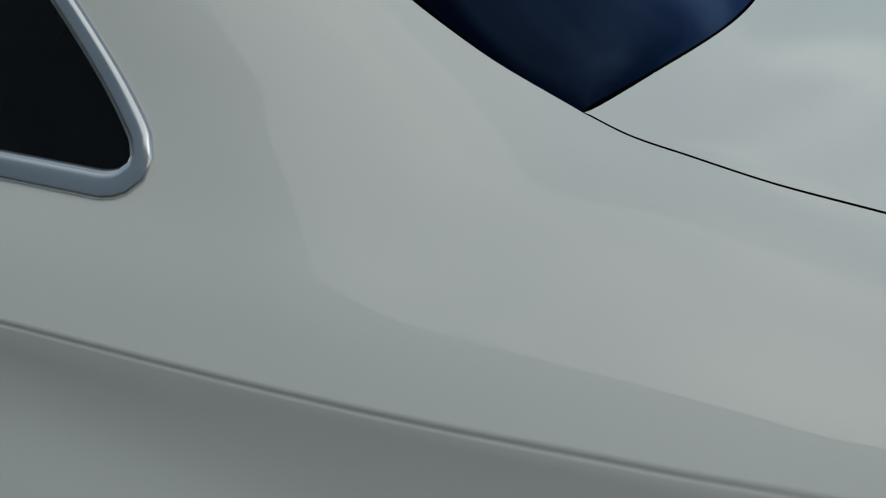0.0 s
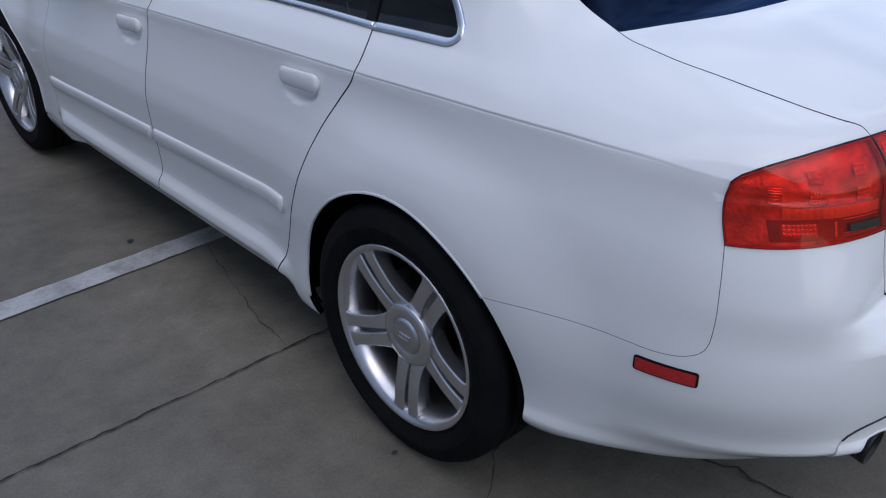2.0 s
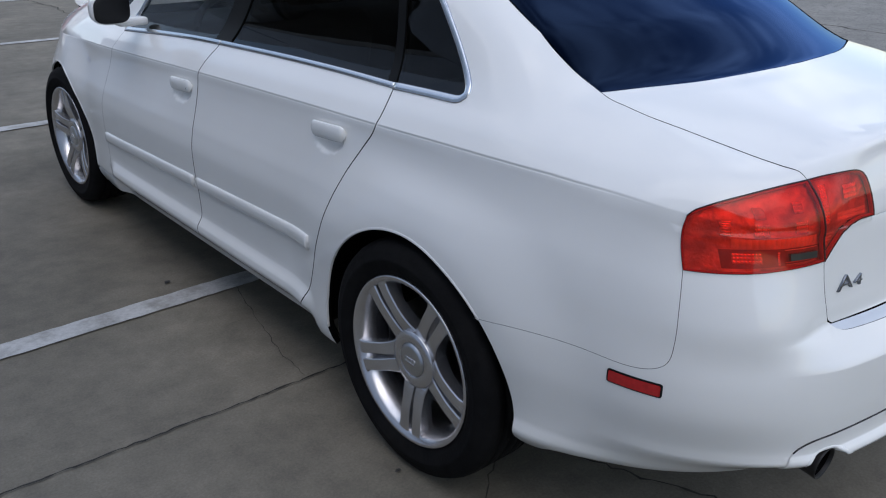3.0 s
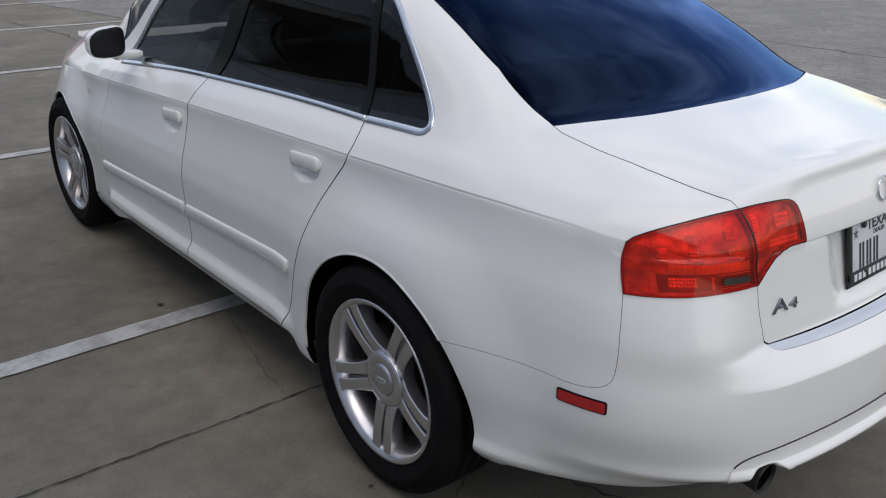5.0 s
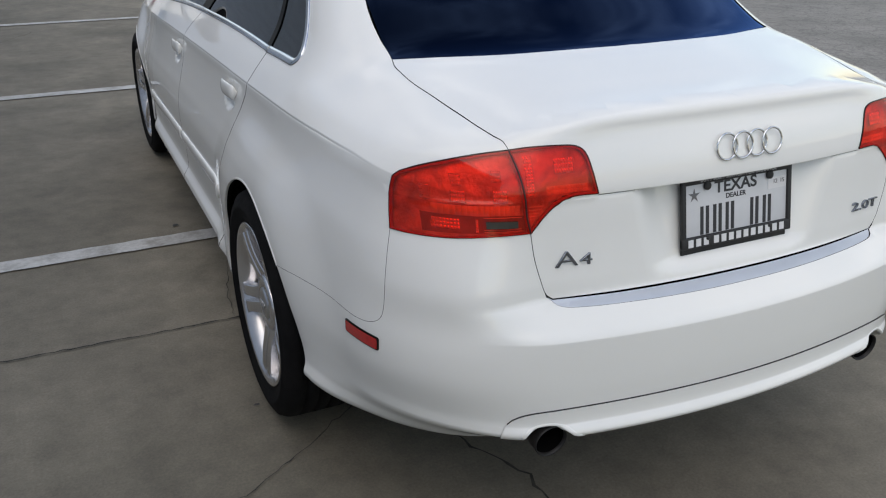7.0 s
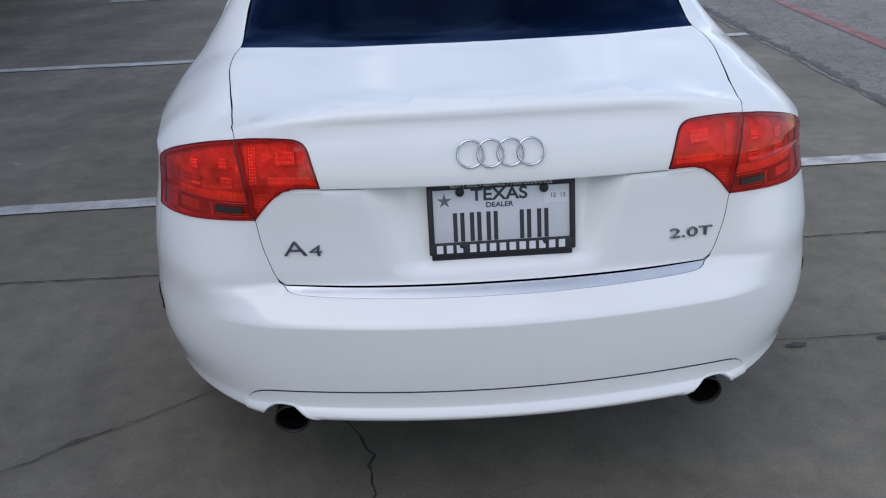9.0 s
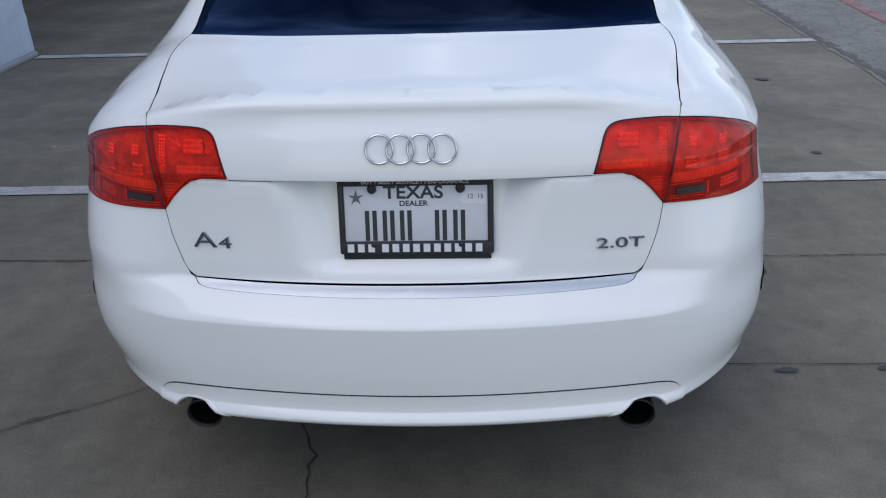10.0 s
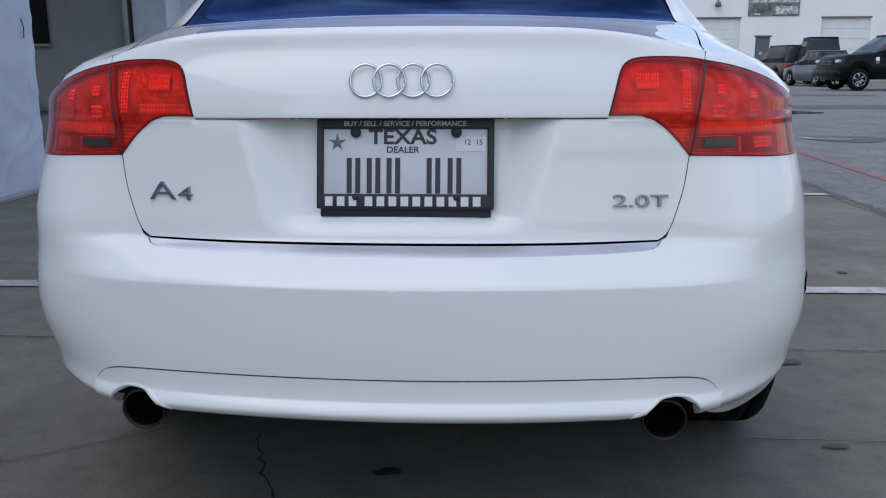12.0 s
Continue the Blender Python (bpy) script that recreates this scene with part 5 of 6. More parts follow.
edge = wavy([(2.62, -14.0), (2.62, 2.4), (2.60, 4.5), (2.58, 6.0), (2.52, 8.5), (2.45, 12.0), (2.0, 15.0), (1.6, 40.0)], 0.016, 0.10, 4)
flat_patch("asphalt_lane", edge + [(90.0, 40.0), (90.0, -14.0)], ASPHALT, 0.0, "pale worn asphalt lane with a net of cracks")
flat_patch("damp_margin", wavy([(2.60, 2.0), (2.64, 4.4), (2.61, 5.4), (2.62, 6.2), (2.56, 8.4)], 0.014, 0.05, 9) + wavy([(2.62, 8.4), (2.70, 6.2), (2.68, 5.2), (2.70, 4.2), (2.65, 2.0)], 0.035, 0.05, 11), DAMP, 0.003,
           "dark crumbled edge of the asphalt")

# painted lines
for i, (x0, x1, y) in enumerate(((-3.36, 2.60, 2.355), (-3.36, 2.60, 5.20), (-3.2, 2.60, 8.30), (-3.2, 2.70, 11.45), (-2.6, 3.2, 14.6))):
    h = 0.052
    tl = 0.012 if i == 0 else 0.0
    up = wavy([(x0, y + h + tl * x0), (x1, y + h + tl * x1)], 0.003, 0.04, 20 + i)
    dn = wavy([(x1, y - h + tl * x1), (x0, y - h + tl * x0)], 0.003, 0.04, 40 + i)
    tagged(flat_patch("parking_line", up + dn, LINE, 0.002, "worn white painted parking bay line on concrete"), group="parking bay lines")
h = 0.055
red = wavy([(3.38 - h, 4.2), (3.40 - h, 6.0), (3.50 - h, 9.0), (3.75 - h, 13.0), (4.3 - h, 20.0)], 0.008, 0.08, 61) + \
    wavy([(4.3 + h, 20.0), (3.75 + h, 13.0), (3.50 + h, 9.0), (3.40 + h, 6.0), (3.38 + h, 4.2)], 0.008, 0.08, 62)
flat_patch("red_line", red, RED_LINE, 0.004, "faded red painted line on asphalt")


def crack(name, points, width, seed, mat=CRACK, label="dark crack in the concrete", jag=0.012, gap=0.03, z=0.0015):
    """A ragged ribbon of varying width."""
    rnd = random.Random(seed)
    mid = wavy(points, jag, gap, seed)
    bm = bmesh.new()
    last = None
    for i, (x, y) in enumerate(mid):
        a, b = mid[max(i - 1, 0)], mid[min(i + 1, len(mid) - 1)]
        d = math.hypot(b[0] - a[0], b[1] - a[1]) or 1
        nx, ny = -(b[1] - a[1]) / d, (b[0] - a[0]) / d
        w = width * rnd.uniform(0.25, 1.0) * min(1, 0.3 + i / 4, 0.3 + (len(mid) - 1 - i) / 4)
        now = bm.verts.new((x + nx * w / 2, y + ny * w / 2, z)), bm.verts.new((x - nx * w / 2, y - ny * w / 2, z))
        if last:
            bm.faces.new((last[0], last[1], now[1], now[0]))
        last = now
    bm.normal_update()
    for f in bm.faces:
        if f.normal.z < 0:
            f.normal_flip()
    return tagged(part(name, bm, mat, smooth=False), label, kind="structure")


for k, run in enumerate(([(-3.4, 1.612), (-2.4, 1.598), (-1.6, 1.580), (-0.9, 1.567), (0.6, 1.56), (1.6, 1.57), (2.58, 1.575)],)):
    crack("slab_joint", run, 0.0085, 75 + k, JOINT, "dark open joint between concrete slabs", 0.0035, 0.022)
crack("slab_joint", [(0.75, 0.846), (1.4, 0.842), (2.55, 0.83)], 0.006, 78, JOINT, "fine joint between concrete slabs", 0.003, 0.05)
crack("crack", [(-0.655, 2.33), (-0.672, 2.255), (-0.738, 1.974), (-0.790, 1.731), (-0.800, 1.58)], 0.0035, 81, jag=0.005, gap=0.025)
crack("crack", [(-0.56, 0.95), (-0.667, 0.866), (-0.745, 0.800), (-0.826, 0.747), (-0.973, 0.649), (-1.066, 0.596), (-1.175, 0.530), (-1.249, 0.484), (-1.50, 0.33)], 0.0055, 82, jag=0.008, gap=0.025)
crack("crack", [(-0.45, 0.80), (-0.384, 0.588), (-0.345, 0.53), (-0.308, 0.420), (-0.315, 0.35), (-0.304, 0.279), (-0.27, 0.12), (-0.30, -0.2), (-0.22, -0.7)], 0.011, 83, jag=0.010, gap=0.025)
crack("crack", [(-1.16, 0.545), (-1.09, 0.585), (-1.04, 0.612)], 0.016, 85)
crack("crack", [(7.8, 5.4), (7.75, 4.235), (7.70, 3.27), (7.9, 2.0)], 0.05, 86, jag=0.05, gap=0.15)
crack("crack", [(1.2, 9.2), (1.3, 10.5), (1.1, 12.4)], 0.02, 87, jag=0.03, gap=0.1)
crack("crack", [(-1.9, 6.4), (-1.6, 7.3), (-1.2, 7.9)], 0.012, 88, jag=0.03, gap=0.1)


def blot(x, y, rx, ry, seed, mat=STAIN, z=0.0025, label="small dark oil spot on the concrete"):
    rnd = random.Random(seed)
    ph = [rnd.uniform(0, 6.28) for _ in range(4)]
    pts = []
    for i in range(28):
        a = 2 * math.pi * i / 28
        r = 1 + sum(0.16 / (k + 1) * math.sin((k + 2) * a + ph[k]) for k in range(4)) + rnd.uniform(-0.06, 0.06)
        pts.append((x + rx * r * math.cos(a), y + ry * r * math.sin(a)))
    return flat_patch("oil_spot", pts, mat, z, label)


for k, (x, y, rx, ry) in enumerate(((1.098, 1.443, 0.045, 0.028), (1.753, 2.70, 0.026, 0.016), (1.02, 0.81, 0.030, 0.014), (-0.09, 0.61, 0.035, 0.02), (1.30, 0.82, 0.02, 0.01),
                                    (-0.849, 2.498, 0.014, 0.010), (1.9, 4.1, 0.05, 0.025), (-0.862, 1.02, 0.008, 0.006), (7.5, 7.2, 0.35, 0.15), (6.9, 9.0, 0.3, 0.2))):
    blot(x, y, rx, ry, 100 + k)
blot(-2.19, 2.98, 0.012, 0.006, 131, LINE, 0.003, "small white chip on the concrete")
blot(4.65, 10.15, 0.62, 0.42, 140, DAMP, 0.005, "damp patch round a puddle")
blot(4.42, 10.12, 0.30, 0.24, 141, PUDDLE, 0.008, "shallow puddle on asphalt")
blot(5.6, 17.0, 1.0, 0.9, 142, PUDDLE, 0.008, "shallow puddle on asphalt")
blot(7.6, 19.0, 2.6, 0.8, 143, DAMP, 0.005, "damp patch on asphalt")
blot(9.5, 27.0, 2.2, 0.9, 144, DAMP, 0.005, "damp patch on asphalt")

# ---- buildings ----
STUCCO = material("white_stucco", (0.50, 0.55, 0.64), 0.75, var=0.06, scale=3, bump=0.6, bump_scale=14, dirt=(0.34, 0.38, 0.46), dirt_scale=1.4, dirt_amount=0.5)
PANEL = material("grey_panel", (0.27, 0.27, 0.28), 0.7, var=0.08, scale=4, dirt=(0.24, 0.23, 0.22), dirt_scale=1.2, dirt_amount=0.4)
SOFFIT = material("soffit", (0.35, 0.35, 0.35), 0.8, var=0.1, scale=4)
FAR_WALL = material("far_white_wall", (0.74, 0.74, 0.74), 0.7, var=0.03, scale=0.6)
SHUTTER = material("white_shutter", (0.66, 0.66, 0.65), 0.6, var=0.04, scale=2)
DOOR_GREY = material("grey_door", (0.10, 0.10, 0.11), 0.5, var=0.1, scale=5)
SIGN_A = material("sign_dark", (0.10, 0.10, 0.105), 0.6, var=0.85, scale=3, dirt=(0.30, 0.30, 0.31), dirt_scale=2.2, dirt_amount=0.8)
FAR_VOID = material("dark_glass", (0.008, 0.008, 0.009), 0.5, spec=0.1)
SIGN_B = material("sign_pale", (0.40, 0.40, 0.40), 0.6, var=0.75, scale=5)


def block(name, lo, hi, mat, label="", kind="structure", bevel=0.01, parent=None):
    bm = bmesh.new()
    box(bm, lo, hi, bevel)
    ob = part(name, bm, mat, parent, smooth=False)
    return ob if parent else tagged(ob, label, kind=kind)


WX = -3.42
# wall beside the bays, its face laid on in trowelled strokes
ny, nz = 300, 104
bm = bmesh.new()
grid_v = []
for j in range(nz + 1):
    row = []
    for i in range(ny + 1):
        t = i / ny
        y, z = -8.0 + 13.30 * (1 - (1 - t) ** 1.7), 4.6 * (j / nz) ** 1.3
        warp = noise.noise(Vector((3, y * 1.1, z * 1.1)))
        stroke = 1 - abs(noise.noise(Vector((0, y * 2.2 + 1.6 * warp, z * 3.4 - 1.2 * warp))))
        fine = noise.noise(Vector((9, y * 7 + 3 * warp, z * 11)))
        row.append(bm.verts.new((WX - 0.018 + 0.013 * stroke ** 5 + 0.004 * noise.noise(Vector((5, y * 0.9, z * 0.9))) + 0.0022 * fine, y, z)))
    grid_v.append(row)
for j in range(nz):
    for i in range(ny):
        bm.faces.new((grid_v[j][i], grid_v[j][i + 1], grid_v[j + 1][i + 1], grid_v[j + 1][i]))
bmesh.ops.recalc_face_normals(bm, faces=bm.faces)
tagged(part("wall_west_face", bm, STUCCO), "white stucco wall face with trowel marks", kind="structure")
block("wall_west", (WX - 2.6, -8.0, 0), (WX - 0.035, 5.30, 4.6), STUCCO, "white stucco building wall")
block("kerb_debris", (WX - 0.02, -8.0, -0.01), (WX + 0.035, 5.28, 0.035), PANEL, "gritty concrete fillet at the foot of the wall", bevel=0.015)
bm = tube([(WX - 0.004, 5.135, 1.31), (WX + 0.010, 5.142, 1.25), (WX - 0.004, 5.154, 1.17)], 0.004, 8)
tagged(part("wall_hook", bm, BLACK_PLASTIC), "small dark hook on the stucco wall", "hook")

# covered bay behind the wall's end
block("bay_back_wall", (-9.0, 9.0, 0), (-4.30, 9.3, 4.6), PANEL, "grey panelled back wall of the covered bay")
block("bay_side_wall", (-9.2, 5.0, 0), (-9.0, 9.3, 4.6), PANEL, "grey side wall of the covered bay")
block("bay_ceiling", (-9.0, 5.32, 3.0), (WX - 0.02, 9.3, 3.2), SOFFIT, "plain ceiling of the covered bay")
block("wall_over_bay", (WX - 0.30, 5.31, 3.2), (WX, 9.2, 4.6), STUCCO, "white stucco wall over the covered bay")
block("bay_ledge", (-9.0, 8.965, 0.415), (-4.32, 9.0, 0.44), DOOR_GREY, "thin dark ledge along the bay wall", bevel=0.004)
win = tagged(new("window_bay"), "dark window in the bay's back wall", kind="structure")
block("window_frame", (-6.9, 8.93, 1.20), (-5.22, 9.02, 1.24), PANEL, parent=win)
block("window_pane", (-6.9, 8.96, 1.24), (-5.26, 8.99, 2.5), FAR_VOID, parent=win, bevel=0.0)
block("pier_bay", (-4.22, 9.0, 0), (-3.80, 9.5, 4.6), STUCCO, "white stucco pier beside the bay")
block("wall_beyond", (-6.0, 9.5, 0), (WX - 0.05, 24.0, 4.6), STUCCO, "white stucco building wall")
bm = tube([(-4.28, 8.93, 0.02), (-4.28, 8.93, 3.0)], 0.035, 12)
tagged(part("downpipe", bm, PANEL), "grey metal downpipe on the bay pier", "pipe")
bm = bmesh.new()
box(bm, (-5.75, 8.78, 0.44), (-5.48, 8.96, 0.54), 0.03, 3)
tagged(part("hose_reel", bm, BLACK_PLASTIC), "dark bundle lying on the ledge", "bundle")

# white workshop across the lot
far = tagged(new("workshop"), "white workshop building with shutters, across the lot", "building")
BY = 55.0


def far_wall_with_holes():
    holes = [(12.2, 15.15, 3.82), (16.15, 17.05, 2.75), (20.12, 23.10, 3.80), (26.7, 29.7, 3.80)]
    x = -12.0
    for a, b, h in holes + [(70.0, 70.0, 0)]:
        block("wall", (x, BY, 0), (a, BY + 0.3, 9.0), FAR_WALL, parent=far, bevel=0)
        if b > a:
            block("wall", (a, BY, h), (b, BY + 0.3, 9.0), FAR_WALL, parent=far, bevel=0)
        x = b
    for a, b, h in holes:
        wide = b - a > 2
        if wide:
            sh = block("shutter", (a, BY + 0.20, 0), (b, BY + 0.26, h), SHUTTER, parent=far)
            n = 6
            for k in range(n):
                block("slat", (a + 0.01, BY + 0.17, h * k / n + 0.012), (b - 0.01, BY + 0.201, h * (k + 1) / n - 0.012), SHUTTER, parent=sh)
            block("lintel", (a - 0.06, BY - 0.02, h), (b + 0.06, BY + 0.0, h + 0.10), DOOR_GREY, parent=far)
        else:
            d = block("door", (a, BY + 0.10, 0.02), (b, BY + 0.16, h - 0.06), DOOR_GREY, parent=far)
            block("door_frame", (a - 0.08, BY - 0.03, h - 0.06), (b + 0.08, BY + 0.18, h + 0.04), DOOR_GREY, parent=far)
            block("door_sign", (a + 0.3, BY + 0.085, 1.6), (a + 0.5, BY + 0.099, 1.8), SIGN_B, parent=d)


far_wall_with_holes()
sign = tagged(new("wall_sign"), "dark banner with pale panels on the workshop wall", "sign")
block("board", (15.57, BY - 0.06, 3.95), (18.70, BY - 0.005, 5.5), SIGN_A, parent=sign)
block("picture_panel", (17.25, BY - 0.075, 4.05), (18.62, BY - 0.062, 4.55), SIGN_B, parent=sign)
block("picture_panel", (15.65, BY - 0.075, 4.75), (18.62, BY - 0.062, 5.05), SIGN_B, parent=sign)
bm = lathe([(0.0, 0.0001), (0.0, 0.30), (0.012, 0.32)], "y", 28, Matrix.Translation((16.35, BY - 0.075, 4.42)))
part("picture_dial", bm, DOOR_GREY, sign)
block("picture_mark", (15.95, BY - 0.09, 4.04), (16.30, BY - 0.077, 4.10), FAR_WALL, parent=sign)
bm = lathe([(0.0, 0.02), (-0.05, 0.16), (-0.32, 0.20), (-0.36, 0.0001)], "z", 16, Matrix.Translation((13.65, BY - 0.3, 4.85)))
wl = part("shade", bm, DOOR_GREY)
tagged(wl, "small grey wall lamp on the workshop", "wall lamp")
bm = tube([(13.65, BY, 4.95), (13.65, BY - 0.3, 4.95), (13.65, BY - 0.3, 4.85)], 0.03, 8)
part("bracket", bm, DOOR_GREY, wl)
wl.name = "wall_lamp"

# ---- vehicles across the lot ----
CAR_BLACK = material("black_paint", (0.004, 0.004, 0.0045), 0.35, coat=0.10, spec=0.15)
CAR_SILVER = material("silver_paint", (0.11, 0.12, 0.145), 0.35, metal=0.3, coat=0.3)
CAR_BRONZE = material("bronze_paint", (0.075, 0.055, 0.050), 0.35, metal=0.3, coat=0.3)
CAR_RED = material("red_paint", (0.30, 0.02, 0.02), 0.3, coat=1.0)
FAR_GLASS = material("far_glass", (0.012, 0.014, 0.018), 0.08)
HEAD = material("headlamp", (0.7, 0.7, 0.72), 0.1, metal=0.5)
TAIL_RED = material("tail_red", (0.35, 0.01, 0.01), 0.2)


def vehicle(name, label, paint, length, width, body, cabin, wheel_r, axles, pose_m, sill=0.28, tail_col=TAIL_RED):
    """A parked vehicle. body: profile (x, z) of the lower hull, front at +x; cabin: profile of the glasshouse."""
    v = tagged(new(name), label, "car")

    def hull(profile, w0, w1, zlo, zhi, mat, nm, cut=()):
        bm = bmesh.new()
        loops = []
        pr = []
        for (x0, z0), (x1, z1) in zip(profile, profile[1:] + profile[:1]):
            n = max(1, int(math.hypot(x1 - x0, z1 - z0) / 0.12))
            pr += [(x0 + (x1 - x0) * i / n, z0 + (z1 - z0) * i / n) for i in range(n)]
        out = []
        for x, z in pr:
            for ax in cut:
                d = math.hypot(x - ax, z - wheel_r)
                if d < wheel_r * 1.16:
                    z = max(z, wheel_r + math.sqrt(max((wheel_r * 1.16) ** 2 - (x - ax) ** 2, 0)))
            out.append((x, z))
        for f in (-1, -0.9, 0.9, 1):
            ring_v = []
            for x, z in out:
                t = min(max((z - zlo) / max(zhi - zlo, 0.01), 0), 1)
                w = (w0 + (w1 - w0) * t) / 2
                end = 1 - 0.10 * min(1, max(0, (abs(x) - length * 0.36) / (length * 0.14))) ** 2
                yy = math.copysign(w * end * (1.0 if abs(f) == 1 else 0.93), f)
                if abs(f) == 1:
                    cx, cz = 0.0, (zlo + zhi) / 2
                    x2, z2 = cx + (x - cx) * 0.985, cz + (z - cz) * 0.94
                else:
                    x2, z2 = x, z
                ring_v.append(bm.verts.new((x2, yy, z2)))
            loops.append(ring_v)
        n = len(out)
        for p, q in zip(loops, loops[1:]):
            for i in range(n):
                bm.faces.new((p[i], p[(i + 1) % n], q[(i + 1) % n], q[i]))
        bm.faces.new(loops[0])
        bm.faces.new(loops[-1][::-1])
        bmesh.ops.triangulate(bm, faces=[f for f in bm.faces if len(f.verts) > 4])
        bmesh.ops.recalc_face_normals(bm, faces=bm.faces)
        sharp = [e for e in bm.edges if len(e.link_faces) == 2 and e.calc_face_angle(0) > radians(24)]
        bmesh.ops.bevel(bm, geom=sharp, offset=0.085, segments=3, affect="EDGES", clamp_overlap=True)
        return part(nm, bm, mat, v)

    zs = [z for _, z in body]
    hull(body, width, width * 0.97, min(zs), max(zs), paint, "body", axles)
    cz = [z for _, z in cabin]
    hull(cabin, width * 0.95, width * 0.70, min(cz), max(cz), FAR_GLASS, "glasshouse")
    cx = sorted(cabin, key=lambda p: -p[1])[:2]
    x0, x1 = min(cx[0][0], cx[1][0]), max(cx[0][0], cx[1][0])
    bm = bmesh.new()
    box(bm, (x0 - 0.03, -width * 0.355, max(cz) - 0.05), (x1 + 0.03, width * 0.355, max(cz) + 0.025), 0.036, 3)
    part("roof", bm, paint, v)
    for sgn in (-1, 1):
        for px in ((x0 + 0.05, (x0 + x1) / 2, x1 - 0.05) if wheel_r < 0.35 else (x0 + 0.05,)):
            bm = tube([(px, sgn * width * 0.466, min(cz)), (px * 0.98, sgn * width * 0.350, max(cz))], 0.028, 6)
            part("pillar", bm, paint, v)
        for ax in axles:
            bm = lathe([(-0.11, wheel_r * 0.62), (-0.12, wheel_r * 0.75), (-0.10, wheel_r * 0.96), (-0.06, wheel_r), (0.06, wheel_r), (0.10, wheel_r * 0.96), (0.11, wheel_r * 0.6)], "y", 28,
                       Matrix.Translation((ax, sgn * (width / 2 - 0.12), wheel_r)))
            wv = part("wheel", bm, RUBBER, v)
            side = sgn * (width / 2 + 0.005)
            rim = part("rim", lathe([(-0.05, wheel_r * 0.60), (0.0, wheel_r * 0.66), (0.008, wheel_r * 0.62), (0.0, wheel_r * 0.57), (-0.05, wheel_r * 0.56)], "y", 28,
                                    Matrix.Translation((ax, side, wheel_r)) @ Matrix.Diagonal((1, sgn, 1, 1))), BADGE, wv)
            for k in range(6):
                a = k * math.pi / 3 + 0.3
                c, s_ = math.cos(a), math.sin(a)
                r0, r1 = wheel_r * 0.08, wheel_r * 0.60
                bm = tube([(ax + c * r0, side, wheel_r + s_ * r0), (ax + c * r1, side, wheel_r + s_ * r1)], wheel_r * 0.085, 6)
                part("spoke", bm, BADGE, rim)
        front, rear = max(x for x, _ in body), min(x for x, _ in body)
        hz = min(zs) + (max(zs) - min(zs)) * 0.62
        bm = bmesh.new()
        box(bm, (front - 0.22, sgn * width * 0.37 - 0.13, hz - 0.02), (front - 0.035, sgn * width * 0.37 + 0.10, hz + 0.10), 0.03)
        part("headlight", bm, HEAD, v)
        bm = bmesh.new()
        box(bm, (rear - 0.005, sgn * width * 0.40 - 0.11, hz - 0.06), (rear + 0.16, sgn * width * 0.40 + 0.10, hz + 0.16), 0.03)
        part("tail_light", bm, tail_col, v)
        bm = bmesh.new()
        box(bm, (x1 + 0.30, sgn * (width / 2 + 0.02) - 0.09, min(cz) + 0.03), (x1 + 0.42, sgn * (width / 2 + 0.02) + 0.09, min(cz) + 0.18), 0.03)
        part("door_mirror", bm, paint, v)
    v.matrix_basis = pose_m
    return v


def at(x, y, heading):
    """Stand on the ground at x, y with the front towards heading, degrees from +x."""
    return pose(x, y, 0, 0, 0, heading)


suv = vehicle("suv", "black off-road car with chrome wheels, parked across the lot", CAR_BLACK, 4.9, 1.98,
              [(-2.40, 0.52), (-2.45, 1.24), (-2.3, 1.36), (1.00, 1.36), (1.95, 1.30), (2.20, 1.20), (2.28, 0.95), (2.28, 0.55), (2.1, 0.40), (-2.2, 0.40)],
              [(-2.30, 1.34), (-2.05, 2.02), (0.10, 2.02), (0.95, 1.34)], 0.40, (-1.42, 1.46), at(14.75, 32.8, 185))


def add_box(name, lo, hi, mat, owner, bevel=0.02, label=""):
    bm = bmesh.new()
    box(bm, lo, hi, bevel)
    return part(name, bm, mat, owner, label)


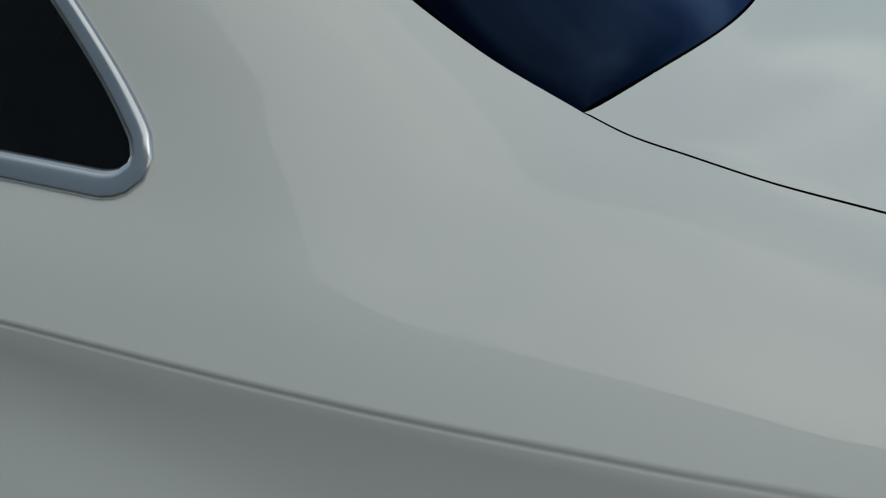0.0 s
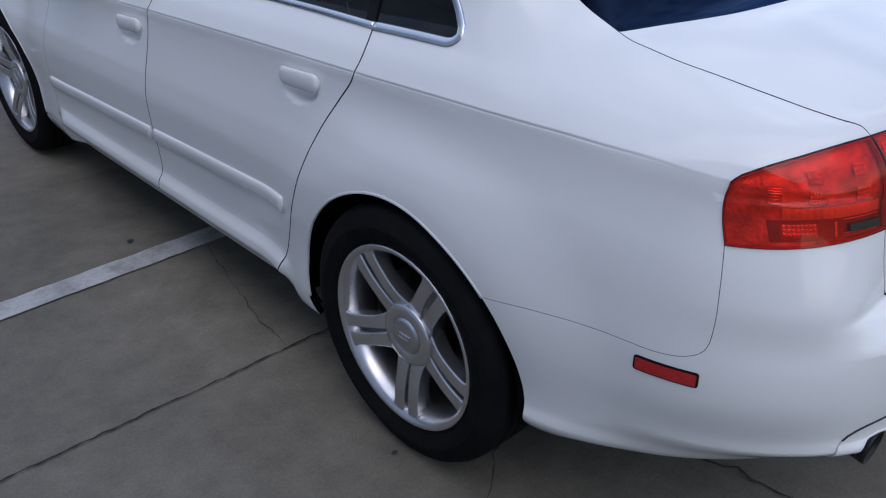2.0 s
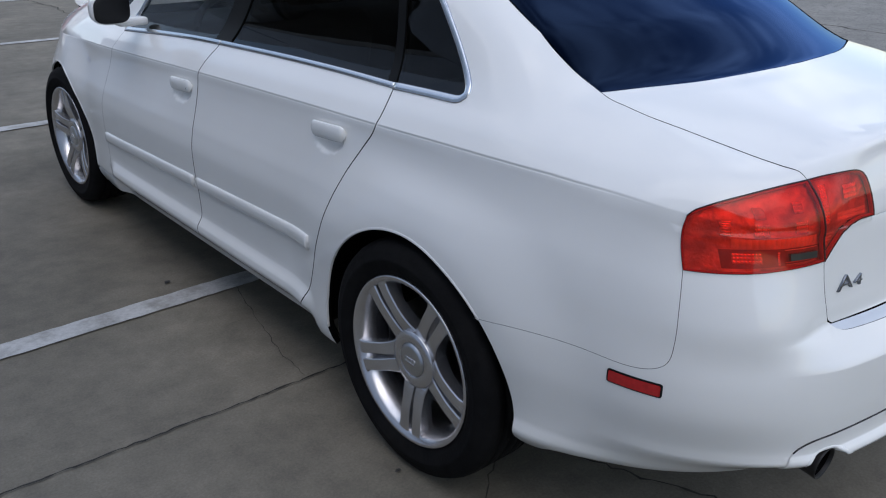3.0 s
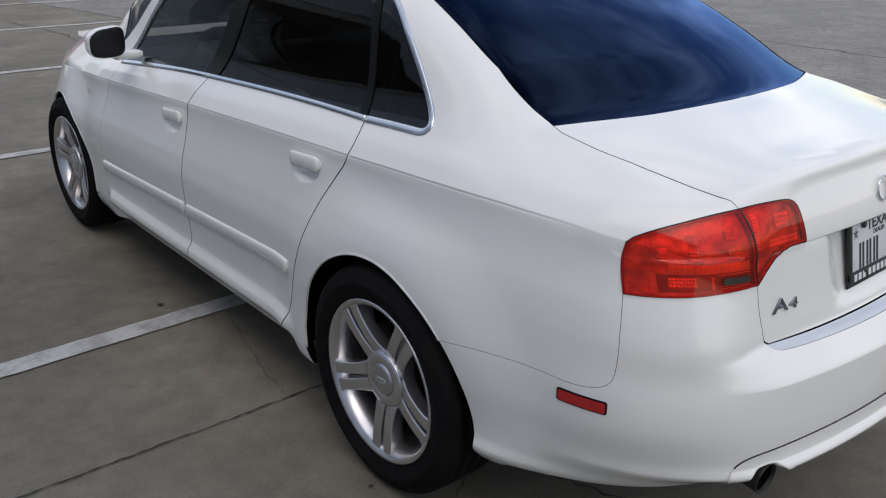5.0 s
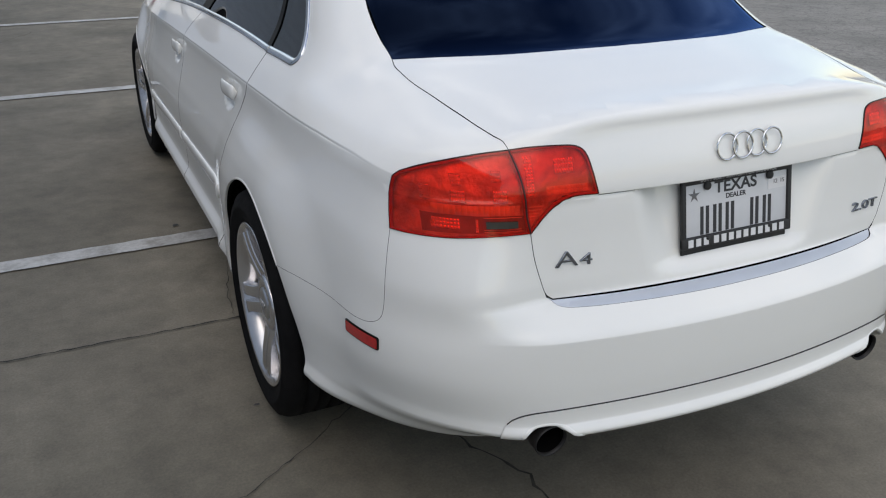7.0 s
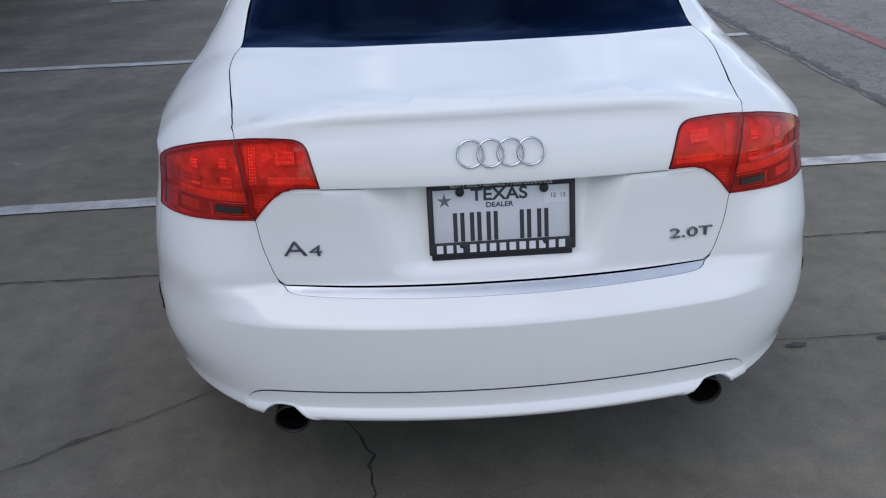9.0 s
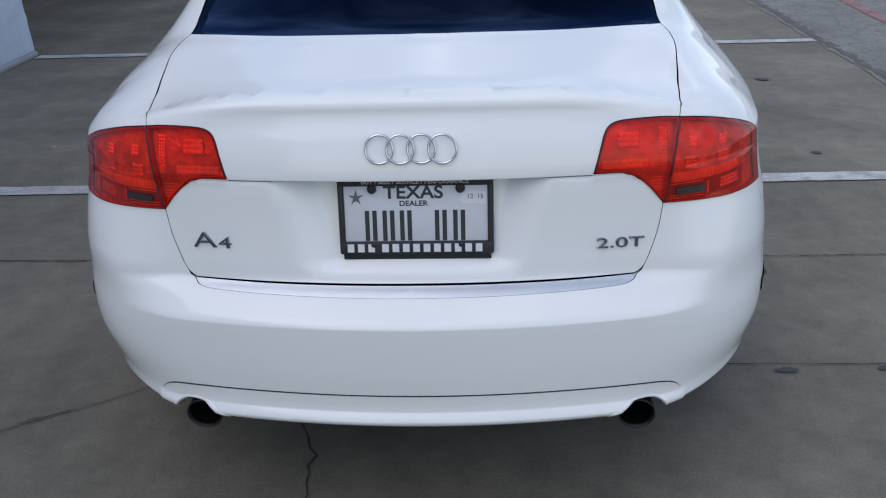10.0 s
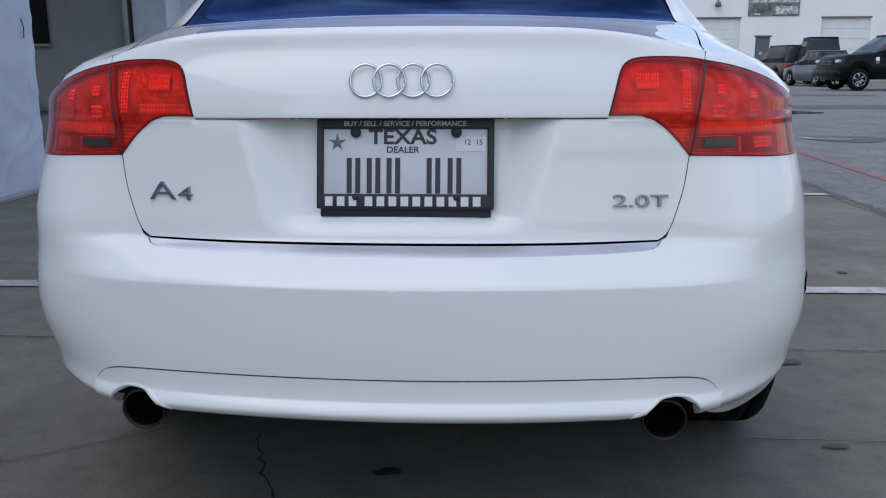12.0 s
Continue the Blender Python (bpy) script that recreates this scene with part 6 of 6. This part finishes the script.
grille = add_box("grille", (2.20, -0.48, 0.92), (2.315, 0.48, 1.12), BLACK_PLASTIC, suv)
for k in range(3):
    add_box("grille_bar", (2.30, -0.47, 0.945 + k * 0.058), (2.335, 0.47, 0.965 + k * 0.058), BADGE, grille, 0.006, "chrome grille bar")
for sgn in (-1, 1):
    add_box("side_vent", (0.78, sgn * 0.985 - 0.012, 0.98), (0.92, sgn * 0.985 + 0.012, 1.22), CHROME, suv, 0.008, "bright side vent")
    lamp = add_box("front_lamp", (2.02, sgn * 0.80 - 0.16, 0.98), (2.285, sgn * 0.80 + 0.13, 1.15), BADGE, suv, 0.04, "round headlamps in a bright housing")
    for dy in (-0.07, 0.06):
        part("lamp_glass", lathe([(0.0, 0.0001), (0.006, 0.04), (0.0, 0.055), (-0.02, 0.058)], "x", 20, Matrix.Translation((2.288, sgn * 0.80 + dy, 1.065))), HEAD, lamp)
add_box("bumper", (2.10, -0.94, 0.50), (2.36, 0.94, 0.78), CAR_BLACK, suv, 0.07)
vehicle("saloon", "silver four-door saloon, parked across the lot", CAR_SILVER, 4.6, 1.75,
        [(-2.2, 0.38), (-2.28, 0.92), (-1.4, 0.97), (0.95, 0.95), (2.0, 0.80), (2.28, 0.62), (2.25, 0.32), (2.0, 0.24), (-2.0, 0.24)],
        [(-1.55, 0.94), (-0.95, 1.56), (0.20, 1.56), (1.05, 0.93)], 0.32, (-1.32, 1.36), at(14.75, 39.4, 96))
vehicle("estate_car", "bronze sport utility car with red tail lamps, parked by the workshop", CAR_BRONZE, 4.7, 1.86,
        [(-2.3, 0.48), (-2.34, 1.08), (0.95, 1.08), (2.1, 0.98), (2.33, 0.70), (2.3, 0.40), (-2.2, 0.40)],
        [(-2.28, 1.06), (-2.0, 1.98), (0.15, 1.96), (1.05, 1.06)], 0.37, (-1.4, 1.42), at(15.75, 48.3, 97))
vehicle("pickup", "black pickup truck, parked by the workshop", CAR_BLACK, 5.5, 1.95,
        [(-2.7, 0.58), (-2.75, 1.22), (0.2, 1.22), (1.4, 1.22), (2.6, 1.10), (2.75, 0.85), (2.7, 0.48), (-2.6, 0.48)],
        [(-0.75, 1.20), (-0.60, 2.32), (0.75, 2.32), (1.55, 1.20)], 0.41, (-1.75, 1.70), at(16.6, 45.0, 84))
vehicle("hatchback", "dark red parked car at the end of the bays", CAR_RED, 4.3, 1.75,
        [(-2.1, 0.38), (-2.14, 0.92), (0.95, 0.95), (1.9, 0.80), (2.13, 0.60), (2.1, 0.32), (-2.0, 0.30)],
        [(-2.0, 0.92), (-1.6, 1.42), (0.20, 1.42), (1.05, 0.92)], 0.32, (-1.3, 1.3), at(1.1, 18.2, 178))
